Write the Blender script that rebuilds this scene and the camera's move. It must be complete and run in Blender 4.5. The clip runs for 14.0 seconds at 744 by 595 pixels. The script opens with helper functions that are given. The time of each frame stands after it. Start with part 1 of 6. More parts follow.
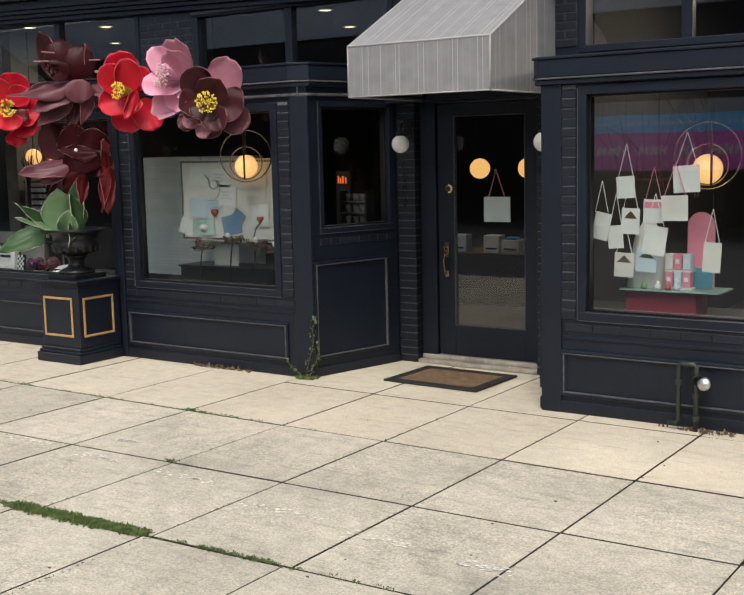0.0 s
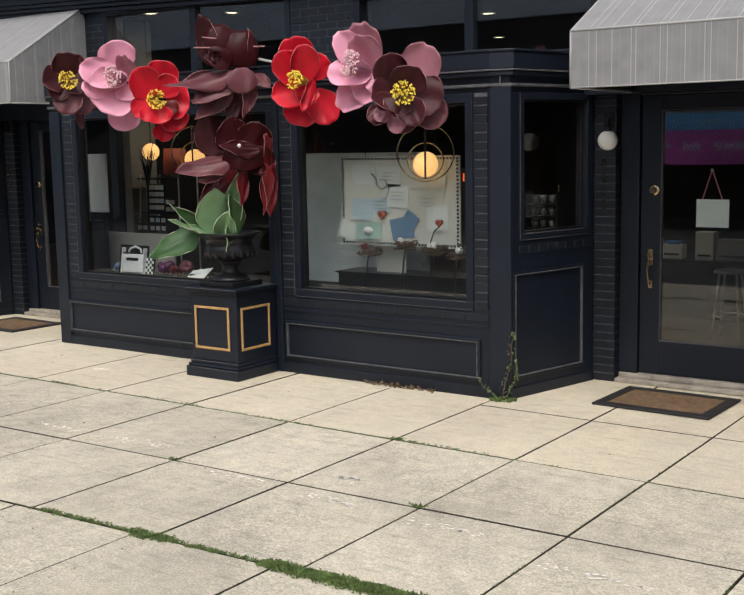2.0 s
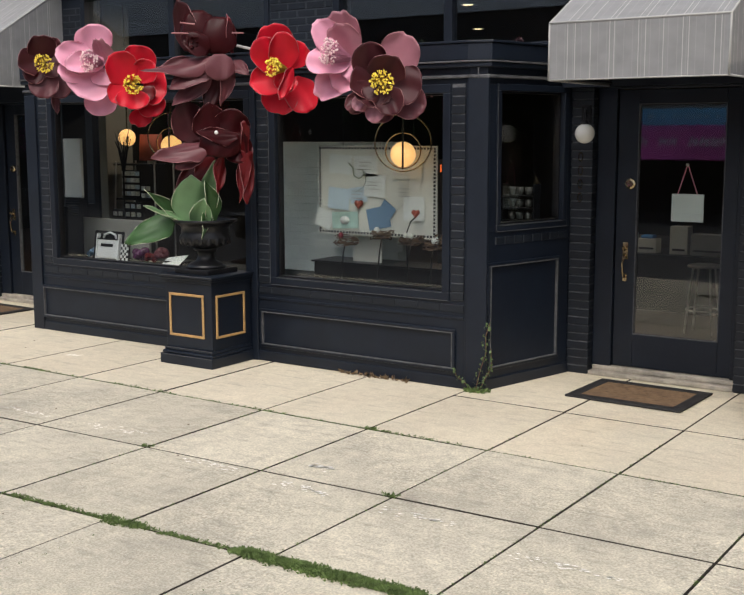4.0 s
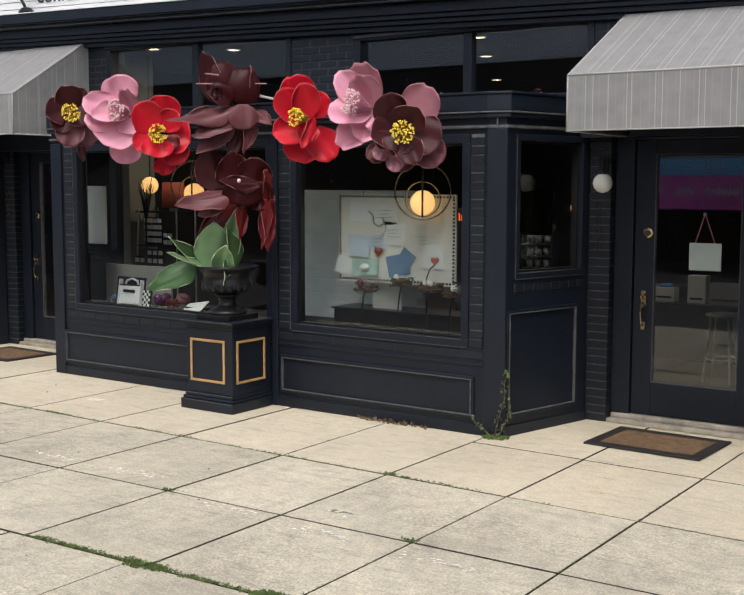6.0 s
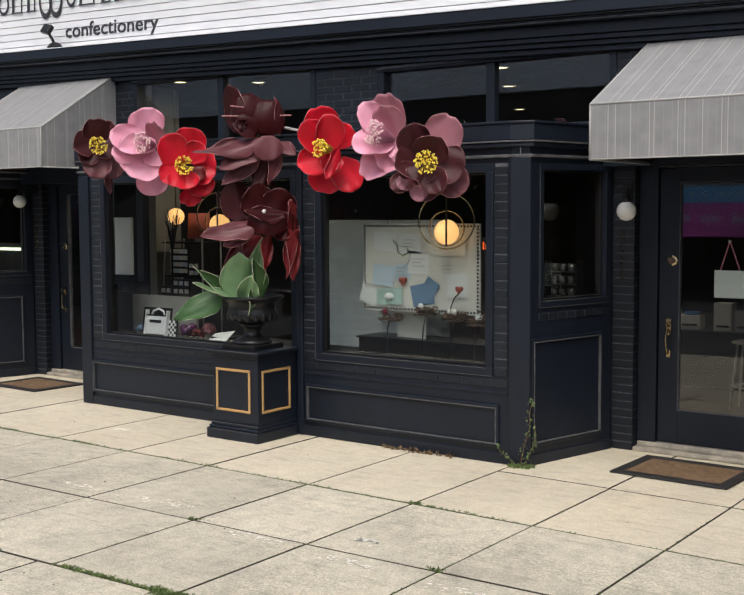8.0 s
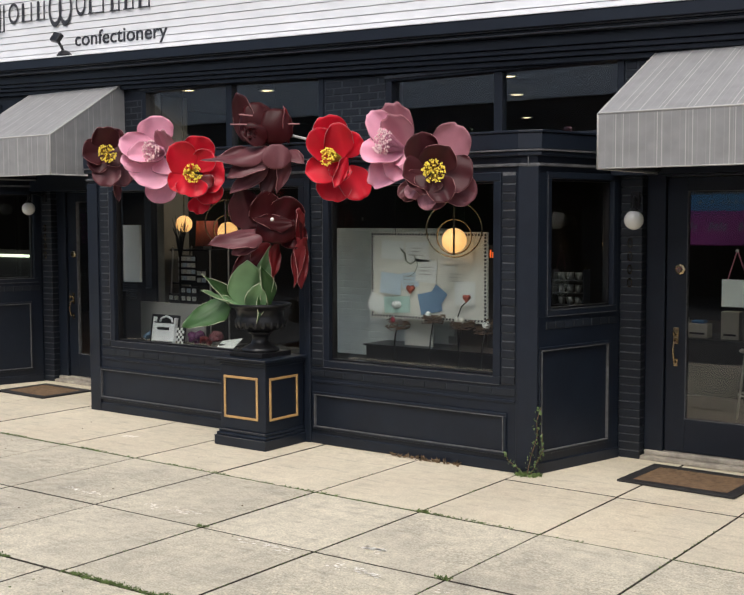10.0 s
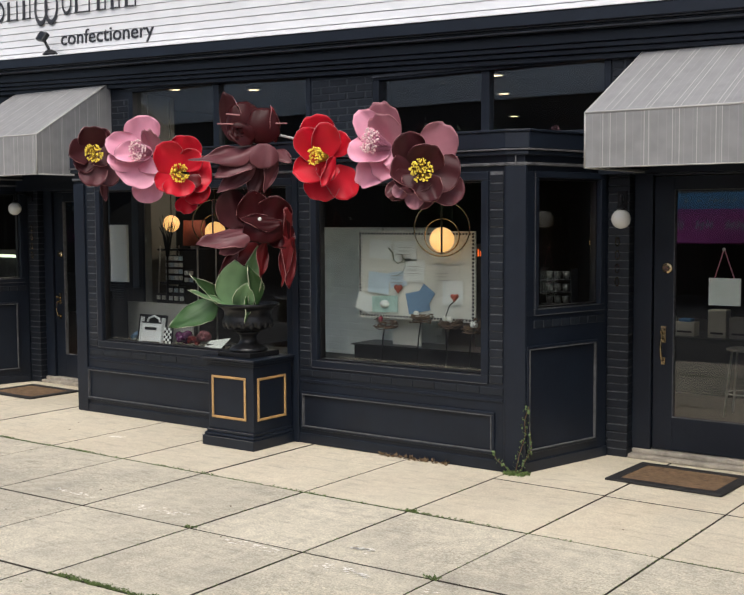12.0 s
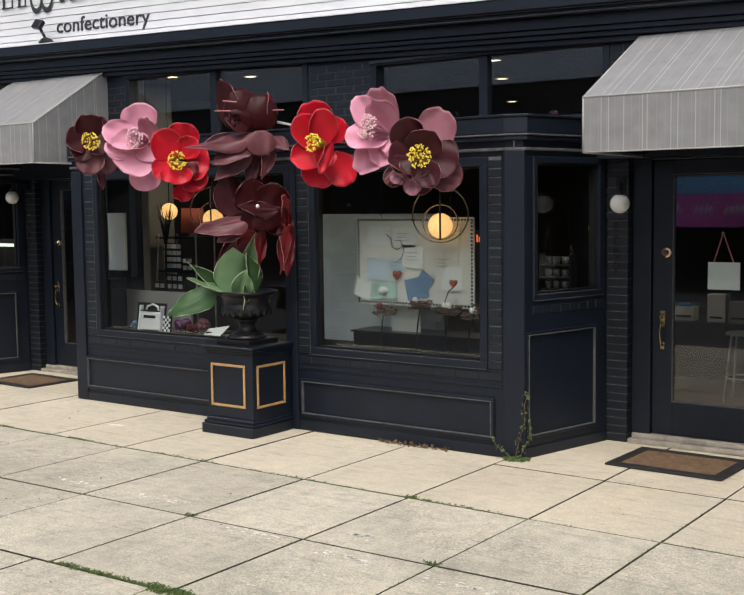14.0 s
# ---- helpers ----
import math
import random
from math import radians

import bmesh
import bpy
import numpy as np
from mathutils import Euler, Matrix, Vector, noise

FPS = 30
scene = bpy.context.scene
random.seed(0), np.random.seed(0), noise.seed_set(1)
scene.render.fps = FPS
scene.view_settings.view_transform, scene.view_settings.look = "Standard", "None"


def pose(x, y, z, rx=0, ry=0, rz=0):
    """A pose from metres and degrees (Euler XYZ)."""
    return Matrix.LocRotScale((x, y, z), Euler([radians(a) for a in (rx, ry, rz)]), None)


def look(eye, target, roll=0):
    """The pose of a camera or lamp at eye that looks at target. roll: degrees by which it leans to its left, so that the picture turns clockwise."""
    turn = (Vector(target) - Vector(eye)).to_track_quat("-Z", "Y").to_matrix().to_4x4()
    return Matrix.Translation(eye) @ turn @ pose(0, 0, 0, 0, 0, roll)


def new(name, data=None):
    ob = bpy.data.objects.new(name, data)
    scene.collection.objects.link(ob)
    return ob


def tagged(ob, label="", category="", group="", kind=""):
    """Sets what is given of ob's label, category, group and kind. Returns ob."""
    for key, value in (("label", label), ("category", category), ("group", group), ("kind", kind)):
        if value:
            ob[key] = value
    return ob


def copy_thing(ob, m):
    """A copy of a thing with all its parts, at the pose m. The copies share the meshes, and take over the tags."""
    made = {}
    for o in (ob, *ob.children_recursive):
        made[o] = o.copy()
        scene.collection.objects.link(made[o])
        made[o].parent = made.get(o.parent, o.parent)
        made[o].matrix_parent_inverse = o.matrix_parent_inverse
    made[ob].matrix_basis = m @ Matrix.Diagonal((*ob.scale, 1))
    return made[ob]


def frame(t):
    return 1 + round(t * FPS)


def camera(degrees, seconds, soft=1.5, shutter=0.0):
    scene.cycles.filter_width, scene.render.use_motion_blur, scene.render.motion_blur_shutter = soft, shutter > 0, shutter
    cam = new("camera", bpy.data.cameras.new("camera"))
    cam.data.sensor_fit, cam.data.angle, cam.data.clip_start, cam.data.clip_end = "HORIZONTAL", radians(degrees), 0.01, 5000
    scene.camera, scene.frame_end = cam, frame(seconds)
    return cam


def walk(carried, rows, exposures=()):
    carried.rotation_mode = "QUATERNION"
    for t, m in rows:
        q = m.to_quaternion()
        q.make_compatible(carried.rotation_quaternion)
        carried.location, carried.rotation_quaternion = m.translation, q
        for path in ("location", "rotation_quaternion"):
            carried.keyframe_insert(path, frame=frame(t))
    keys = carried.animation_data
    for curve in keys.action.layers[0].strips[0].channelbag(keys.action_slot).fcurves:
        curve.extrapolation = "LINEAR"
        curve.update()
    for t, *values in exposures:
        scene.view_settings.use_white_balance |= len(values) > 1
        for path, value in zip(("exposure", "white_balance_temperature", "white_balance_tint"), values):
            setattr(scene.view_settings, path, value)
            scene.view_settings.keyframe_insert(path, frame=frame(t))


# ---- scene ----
cam = camera(37.0, 14.0)
PATH = [
    (0, (5.651, -7.142, 1.862), (4.529, -5.508, 1.598), -1.3),
    (0.5, (4.851, -7.172, 1.892), (3.695, -5.558, 1.646), -1.6),
    (1, (4.349, -7.197, 1.913), (3.18, -5.592, 1.67), -1.6),
    (1.5, (4.004, -7.199, 1.906), (2.849, -5.586, 1.647), -1.3),
    (2, (3.994, -7.167, 1.909), (2.847, -5.551, 1.635), -1.1),
    (2.5, (3.991, -7.158, 1.909), (2.868, -5.53, 1.617), -0.7),
    (3, (3.987, -7.146, 1.91), (2.878, -5.511, 1.602), -0.3),
    (3.2, (3.983, -7.144, 1.901), (2.877, -5.507, 1.592), -0.2),
    (5.5, (4.017, -7.239, 1.902), (2.891, -5.602, 1.678), 0.0),
    (6, (4.018, -7.245, 1.902), (2.878, -5.614, 1.696), 0.1),
    (6.5, (4.02, -7.25, 1.901), (2.865, -5.628, 1.715), 0.0),
    (7, (4.034, -7.254, 1.903), (2.867, -5.639, 1.733), -0.2),
    (7.5, (4.041, -7.27, 1.9), (2.867, -5.659, 1.742), -0.3),
    (8, (4.04, -7.267, 1.902), (2.861, -5.659, 1.749), -0.3),
    (8.5, (4.043, -7.273, 1.901), (2.856, -5.67, 1.755), -0.3),
    (11, (4.043, -7.295, 1.919), (2.856, -5.691, 1.78), -0.1),
    (11.5, (4.042, -7.293, 1.919), (2.865, -5.682, 1.78), -0.2),
    (12, (4.04, -7.286, 1.919), (2.869, -5.671, 1.776), -0.3),
    (12.5, (4.037, -7.279, 1.918), (2.869, -5.662, 1.769), -0.4),
    (13, (4.036, -7.276, 1.918), (2.868, -5.659, 1.762), -0.5),
    (13.5, (4.034, -7.271, 1.918), (2.866, -5.656, 1.755), -0.6),
    (14, (4.035, -7.272, 1.918), (2.866, -5.658, 1.751), -0.7),
]
walk(cam, [(t, look(eye, target, roll)) for t, eye, target, roll in PATH])

# ---- light ----
world = bpy.data.worlds.new("overcast_sky")
scene.world = world
world.use_nodes = True
wn = world.node_tree.nodes
sky = wn.new("ShaderNodeTexSky")
sky.sky_type = "NISHITA"
sky.sun_disc = False
sky.sun_elevation = radians(54)
sky.sun_rotation = radians(156)
sky.dust_density = 4.0
hsv = wn.new("ShaderNodeHueSaturation")
hsv.inputs["Saturation"].default_value = 0.8
world.node_tree.links.new(sky.outputs[0], hsv.inputs["Color"])
world.node_tree.links.new(hsv.outputs[0], wn["Background"].inputs["Color"])
wn["Background"].inputs["Strength"].default_value = 0.15
sun_data = bpy.data.lights.new("sun", "SUN")
sun_data.energy, sun_data.angle, sun_data.color = 1.5, radians(25), (1.0, 0.975, 0.94)
sun_ob = new("sun", sun_data)
sun_ob.matrix_world = look((4.4, -9.9, 15), (0, 0, 0))
scene.view_settings.exposure = 0.17

# ---- materials ----
def mat(name, color, rough=0.5, metal=0.0, var=0.15, scale=6.0, bump=0.15, bscale=60.0, rand=0.0, emit=None, spec=0.5, trans=0.0, dirt=None, dirt_scale=2.0, coat=0.0):
    m = bpy.data.materials.new(name)
    m.use_nodes = True
    n, l = m.node_tree.nodes, m.node_tree.links
    p = n["Principled BSDF"]
    p.inputs["Roughness"].default_value = rough
    p.inputs["Metallic"].default_value = metal
    p.inputs["Specular IOR Level"].default_value = spec
    p.inputs["Transmission Weight"].default_value = trans
    p.inputs["Coat Weight"].default_value = coat
    p.inputs["Base Color"].default_value = (*color, 1)
    if emit:
        p.inputs["Emission Color"].default_value = (*emit[0], 1)
        p.inputs["Emission Strength"].default_value = emit[1]
    if var > 0:
        tc = n.new("ShaderNodeTexCoord")
        geo = n.new("ShaderNodeNewGeometry")
        n1 = n.new("ShaderNodeTexNoise")
        n1.inputs["Scale"].default_value = scale
        n1.inputs["Detail"].default_value = 6
        l.new(geo.outputs["Position"], n1.inputs["Vector"])
        mr = n.new("ShaderNodeMapRange")
        mr.inputs["From Min"].default_value, mr.inputs["From Max"].default_value = 0.3, 0.7
        mr.inputs["To Min"].default_value, mr.inputs["To Max"].default_value = 1 - var, 1 + var
        l.new(n1.outputs["Fac"], mr.inputs["Value"])
        val = mr.outputs["Result"]
        if rand > 0:
            oi = n.new("ShaderNodeObjectInfo")
            mr2 = n.new("ShaderNodeMapRange")
            mr2.inputs["To Min"].default_value, mr2.inputs["To Max"].default_value = 1 - rand, 1 + rand
            l.new(oi.outputs["Random"], mr2.inputs["Value"])
            mu = n.new("ShaderNodeMath")
            mu.operation = "MULTIPLY"
            l.new(val, mu.inputs[0])
            l.new(mr2.outputs["Result"], mu.inputs[1])
            val = mu.outputs[0]
        hs = n.new("ShaderNodeHueSaturation")
        hs.inputs["Color"].default_value = (*color, 1)
        l.new(val, hs.inputs["Value"])
        out = hs.outputs["Color"]
        if dirt:
            n3 = n.new("ShaderNodeTexNoise")
            n3.inputs["Scale"].default_value = dirt_scale
            n3.inputs["Detail"].default_value = 8
            n3.inputs["Roughness"].default_value = 0.7
            l.new(geo.outputs["Position"], n3.inputs["Vector"])
            mr3 = n.new("ShaderNodeMapRange")
            mr3.inputs["From Min"].default_value, mr3.inputs["From Max"].default_value = 0.44, 0.7
            mr3.inputs["To Max"].default_value = dirt[1]
            l.new(n3.outputs["Fac"], mr3.inputs["Value"])
            mx = n.new("ShaderNodeMix")
            mx.data_type = "RGBA"
            l.new(mr3.outputs["Result"], mx.inputs["Factor"])
            l.new(out, mx.inputs["A"])
            mx.inputs["B"].default_value = (*dirt[0], 1)
            out = mx.outputs["Result"]
        l.new(out, p.inputs["Base Color"])
        if bump > 0:
            n2 = n.new("ShaderNodeTexNoise")
            n2.inputs["Scale"].default_value = bscale
            n2.inputs["Detail"].default_value = 4
            l.new(geo.outputs["Position"], n2.inputs["Vector"])
            b = n.new("ShaderNodeBump")
            b.inputs["Strength"].default_value = bump
            b.inputs["Distance"].default_value = 0.006
            l.new(n2.outputs["Fac"], b.inputs["Height"])
            l.new(b.outputs["Normal"], p.inputs["Normal"])
    return m


def concrete(name, color, grime, much, speck, blotch, pebble):
    m = mat(name, color, 0.9, var=0.1, scale=2.2, rand=0.05, bump=0.3, bscale=150, spec=0.2, dirt=(grime, much), dirt_scale=1.1)
    n, l = m.node_tree.nodes, m.node_tree.links
    p = n["Principled BSDF"]
    before = p.inputs["Base Color"].links[0].from_socket
    geo = n.new("ShaderNodeNewGeometry")
    # fine aggregate and scuffs drawn out along the broom finish
    sp = n.new("ShaderNodeTexNoise")
    sp.inputs["Scale"].default_value, sp.inputs["Detail"].default_value = 90, 3
    l.new(geo.outputs["Position"], sp.inputs["Vector"])
    mp = n.new("ShaderNodeMapping")
    mp.inputs["Scale"].default_value = (2.2, 11, 1)
    l.new(geo.outputs["Position"], mp.inputs["Vector"])
    st = n.new("ShaderNodeTexNoise")
    st.inputs["Scale"].default_value, st.inputs["Detail"].default_value = 1.6, 6
    l.new(mp.outputs[0], st.inputs["Vector"])
    r1, r2 = n.new("ShaderNodeMapRange"), n.new("ShaderNodeMapRange")
    for r, src, lo, hi, a, b in ((r1, sp, 0.35, 0.65, 1 - speck, 1 + speck * 0.8), (r2, st, 0.55, 0.8, 1.0, 0.7)):
        r.inputs["From Min"].default_value, r.inputs["From Max"].default_value = lo, hi
        r.inputs["To Min"].default_value, r.inputs["To Max"].default_value = a, b
        l.new(src.outputs["Fac"], r.inputs["Value"])
    mu = n.new("ShaderNodeMath")
    mu.operation = "MULTIPLY"
    l.new(r1.outputs[0], mu.inputs[0])
    l.new(r2.outputs[0], mu.inputs[1])
    # hand-sized grey blotches and pitting
    bl = n.new("ShaderNodeTexNoise")
    bl.inputs["Scale"].default_value, bl.inputs["Detail"].default_value, bl.inputs["Roughness"].default_value = 9, 9, 0.78
    l.new(geo.outputs["Position"], bl.inputs["Vector"])
    r3 = n.new("ShaderNodeMapRange")
    r3.inputs["From Min"].default_value, r3.inputs["From Max"].default_value = 0.42, 0.68
    r3.inputs["To Min"].default_value, r3.inputs["To Max"].default_value = 1 + blotch * 0.5, 1 - blotch
    l.new(bl.outputs["Fac"], r3.inputs["Value"])
    mv = n.new("ShaderNodeMath")
    mv.operation = "MULTIPLY"
    l.new(mu.outputs[0], mv.inputs[0])
    l.new(r3.outputs[0], mv.inputs[1])
    # exposed pebbles, light and dark, in worn areas only
    vo = n.new("ShaderNodeTexVoronoi")
    vo.inputs["Scale"].default_value = 75
    l.new(geo.outputs["Position"], vo.inputs["Vector"])
    sep = n.new("ShaderNodeSeparateColor")
    l.new(vo.outputs["Color"], sep.inputs[0])
    r4, r5 = n.new("ShaderNodeMapRange"), n.new("ShaderNodeMapRange")
    r4.inputs["To Min"].default_value, r4.inputs["To Max"].default_value = 1 - pebble, 1 + pebble * 0.7
    l.new(sep.outputs[0], r4.inputs["Value"])
    wr = n.new("ShaderNodeTexNoise")
    wr.inputs["Scale"].default_value, wr.inputs["Detail"].default_value = 1.3, 4
    l.new(geo.outputs["Position"], wr.inputs["Vector"])
    r5.inputs["From Min"].default_value, r5.inputs["From Max"].default_value = 0.42, 0.62
    l.new(wr.outputs["Fac"], r5.inputs["Value"])
    pm = n.new("ShaderNodeMix")
    l.new(r5.outputs[0], pm.inputs["Factor"])
    pm.inputs["A"].default_value = 1.0
    l.new(r4.outputs[0], pm.inputs["B"])
    mw = n.new("ShaderNodeMath")
    mw.operation = "MULTIPLY"
    l.new(mv.outputs[0], mw.inputs[0])
    l.new(pm.outputs["Result"], mw.inputs[1])
    hs = n.new("ShaderNodeHueSaturation")
    l.new(before, hs.inputs["Color"])
    l.new(mw.outputs[0], hs.inputs["Value"])
    l.new(hs.outputs["Color"], p.inputs["Base Color"])
    return m


def striped(name, axis):
    """Woven grey canvas with thin pale pinstripes at uneven steps."""
    m = mat(name, (0.25, 0.25, 0.25), 0.85, var=0.08, scale=9, bump=0.25, bscale=300, spec=0.2)
    n, l = m.node_tree.nodes, m.node_tree.links
    p = n["Principled BSDF"]
    before = p.inputs["Base Color"].links[0].from_socket
    geo = n.new("ShaderNodeNewGeometry")
    sx = n.new("ShaderNodeSeparateXYZ")
    l.new(geo.outputs["Position"], sx.inputs[0])
    fac = None
    for step, offset, width in ((0.163, 0.02, 0.030), (0.241, 0.07, 0.022), (0.0585, 0.0, 0.07)):
        a = n.new("ShaderNodeMath")
        a.operation = "ADD"
        l.new(sx.outputs[axis], a.inputs[0])
        a.inputs[1].default_value = offset + 20
        w = n.new("ShaderNodeMath")
        w.operation = "MODULO"
        l.new(a.outputs[0], w.inputs[0])
        w.inputs[1].default_value = step
        c = n.new("ShaderNodeMath")
        c.operation = "LESS_THAN"
        l.new(w.outputs[0], c.inputs[0])
        c.inputs[1].default_value = width * step * 1.15
        s = n.new("ShaderNodeMath")
        s.operation = "MULTIPLY"
        l.new(c.outputs[0], s.inputs[0])
        s.inputs[1].default_value = 0.55 if step > 0.1 else 0.14
        if fac is None:
            fac = s.outputs[0]
        else:
            x = n.new("ShaderNodeMath")
            x.operation = "MAXIMUM"
            l.new(fac, x.inputs[0])
            l.new(s.outputs[0], x.inputs[1])
            fac = x.outputs[0]
    mx = n.new("ShaderNodeMix")
    mx.data_type = "RGBA"
    l.new(fac, mx.inputs["Factor"])
    l.new(before, mx.inputs["A"])
    mx.inputs["B"].default_value = (0.52, 0.505, 0.475, 1)
    l.new(mx.outputs["Result"], p.inputs["Base Color"])
    return m


NAVY = mat("navy_paint", (0.0052, 0.0087, 0.0165), 0.46, spec=0.42, var=0.18, scale=3.5, bump=0.12, bscale=35, dirt=((0.0105, 0.017, 0.028), 0.5), dirt_scale=2.2)
BRICK = mat("painted_brick", (0.006, 0.0092, 0.015), 0.5, var=0.2, scale=14, bump=0.4, bscale=70, rand=0.12)
WORN = mat("worn_grey_mortar", (0.085, 0.088, 0.095), 0.8, var=0.4, scale=30, bump=0.3)
# Pale colour for worn edges that also paints their light-catching highlight.
WORNGLINT = mat("worn_glint_edge", (0.085, 0.086, 0.09), 0.55, var=0.4, scale=18, bump=0.1)
# Highlight of worn bead edges put into a lighter navy; upper mortar shares it.
SHEEN = mat("navy_sheen_and_mortar", (0.034, 0.038, 0.046), 0.45, var=0.3, scale=14, bump=0.1)
BLACK = mat("black_iron", (0.009, 0.009, 0.01), 0.33, spec=0.35, var=0.3, scale=12, bump=0.25, bscale=50)
DIMWHITE = mat("dull_white_panel", (0.6, 0.62, 0.6), 0.7, var=0.1, scale=4)
CUPG = mat("dull_grey_cup", (0.08, 0.08, 0.075), 0.4, var=0.1)
# Near-black puts the dimness of the shop rooms into the colour.
DARK = mat("dim_room_near_black", (0.02, 0.019, 0.018), 0.8, var=0.2, scale=3)
GOLD = mat("gold_paint", (0.46, 0.28, 0.11), 0.45, var=0.15, scale=20, bump=0.1)
BRASS = mat("brass", (0.4, 0.32, 0.2), 0.22, metal=1.0, var=0.15, scale=25, bump=0.05)
CONC = concrete("cream_concrete", (0.62, 0.56, 0.43), (0.46, 0.39, 0.29), 0.6, 0.12, 0.1, 0.06)
CONC2 = concrete("weathered_concrete", (0.58, 0.532, 0.415), (0.32, 0.295, 0.24), 0.9, 0.2, 0.2, 0.2)
STONE = mat("worn_stone_step", (0.4, 0.36, 0.3), 0.8, var=0.25, scale=9, bump=0.4, dirt=((0.14, 0.13, 0.11), 0.7), dirt_scale=5)
JOINT = mat("joint_soil", (0.045, 0.038, 0.028), 0.95, var=0.4, scale=20, bump=0.6)
ASPH = mat("asphalt", (0.05, 0.05, 0.052), 0.9, var=0.25, scale=20, bump=0.6, bscale=200)
STRX = striped("striped_canvas", 0)
STRY = striped("striped_canvas_end", 1)
WHITE = mat("white_siding_paint", (0.72, 0.725, 0.735), 0.5, var=0.04, scale=4, bump=0.1)
WBRICK = mat("white_painted_brick", (0.76, 0.79, 0.74), 0.6, var=0.08, scale=8, bump=0.3, rand=0.05)
LETTER = mat("black_lettering", (0.03, 0.03, 0.035), 0.5, var=0.1)
OPAL = mat("opal_glass", (0.78, 0.77, 0.72), 0.2, var=0.04, bump=0)
WARM = mat("warm_lamp_glass", (0.9, 0.6, 0.3), 0.3, var=0, emit=((1.0, 0.52, 0.17), 0.95))
DOWN = mat("downlight_glow", (1, 0.9, 0.7), 0.3, var=0, emit=((1.0, 0.75, 0.45), 4.0))
MATB = mat("rubber_mat_border", (0.018, 0.017, 0.017), 0.7, var=0.2, bump=0.3)
COIR = mat("brown_coir", (0.17, 0.105, 0.055), 0.95, var=0.3, scale=25, bump=0.8, bscale=250)
FLOORW = mat("brown_floorboards", (0.05, 0.028, 0.019), 0.45, var=0.25, scale=5, bump=0.1)
PAPER = mat("white_paper", (0.76, 0.78, 0.75), 0.8, var=0.04, bump=0)
FAINT = mat("faint_grey_print", (0.42, 0.42, 0.39), 0.8, var=0.1, bump=0)
CREAM = mat("cream_paper", (0.7, 0.69, 0.62), 0.8, var=0.05, bump=0)
BLUEP = mat("blue_paper", (0.17, 0.27, 0.4), 0.8, var=0.1, bump=0)
PALEB = mat("pale_blue_paper", (0.55, 0.66, 0.74), 0.8, var=0.1, bump=0)
GREENP = mat("green_leaf_print", (0.42, 0.58, 0.52), 0.8, var=0.3, bump=0)
PINKP = mat("pink_card", (0.7, 0.25, 0.33), 0.7, var=0.1, bump=0)
REDP = mat("red_card", (0.2, 0.015, 0.03), 0.6, var=0.1, bump=0)
COPPER = mat("copper_heart", (0.5, 0.14, 0.1), 0.35, metal=0.6, var=0.1)
TWIG = mat("brown_twig", (0.1, 0.06, 0.035), 0.9, var=0.3, scale=30)
RED = mat("red_foam_petal", (0.53, 0.007, 0.022), 0.45, spec=0.3, var=0.16, scale=5, bump=0.12, bscale=25)
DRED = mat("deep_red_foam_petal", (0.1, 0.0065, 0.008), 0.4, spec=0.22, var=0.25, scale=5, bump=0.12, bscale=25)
PINK = mat("pink_foam_petal", (0.8, 0.36, 0.48), 0.5, var=0.14, scale=5, bump=0.12, bscale=25)
BURG = mat("burgundy_foam_petal", (0.05, 0.009, 0.012), 0.5, spec=0.25, var=0.25, scale=5, bump=0.12, bscale=25)
# Mauve puts sheen on burgundy foam, and shade on pink folds, into colour.
MAUVE = mat("mauve_lit_shaded_petal", (0.38, 0.15, 0.185), 0.48, var=0.2, scale=5, bump=0.12, bscale=25)
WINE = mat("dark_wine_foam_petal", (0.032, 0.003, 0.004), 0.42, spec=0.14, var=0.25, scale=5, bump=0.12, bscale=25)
# Burgundy foam with its sheen put into the colour, brighter, then dimmer.
DMAUVE = mat("dark_mauve_sheen_petal", (0.115, 0.036, 0.042), 0.4, spec=0.25, var=0.3, scale=5, bump=0.12, bscale=25)
XMAUVE = mat("dim_mauve_sheen_petal", (0.042, 0.01, 0.012), 0.42, spec=0.18, var=0.3, scale=5, bump=0.12, bscale=25)
EDGE = mat("pale_petal_edge", (0.36, 0.16, 0.16), 0.6, var=0.1)
YEL = mat("yellow_stamen", (0.95, 0.74, 0.09), 0.6, var=0.2, scale=40)
STALK = mat("dark_gold_filament", (0.52, 0.35, 0.04), 0.6, var=0.2, scale=40)
PSTALK = mat("dusky_pink_filament", (0.5, 0.2, 0.28), 0.6, var=0.1, scale=40)
WSTA = mat("pale_pink_stamen", (0.85, 0.62, 0.62), 0.6, var=0.1, scale=40)
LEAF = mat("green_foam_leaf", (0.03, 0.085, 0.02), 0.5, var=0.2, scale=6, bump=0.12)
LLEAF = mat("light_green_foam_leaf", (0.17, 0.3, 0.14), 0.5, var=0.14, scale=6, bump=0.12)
LEDGE = mat("cream_leaf_edge", (0.62, 0.62, 0.45), 0.6, var=0.1)
WEED = mat("weed_green", (0.1, 0.15, 0.04), 0.8, var=0.4, scale=20, bump=0)
DRY = mat("dry_straw", (0.15, 0.1, 0.055), 0.9, var=0.3, scale=20, bump=0)
ORANGE = mat("neon_orange", (1, 0.2, 0.05), 0.4, var=0, emit=((1.0, 0.16, 0.03), 0.8))
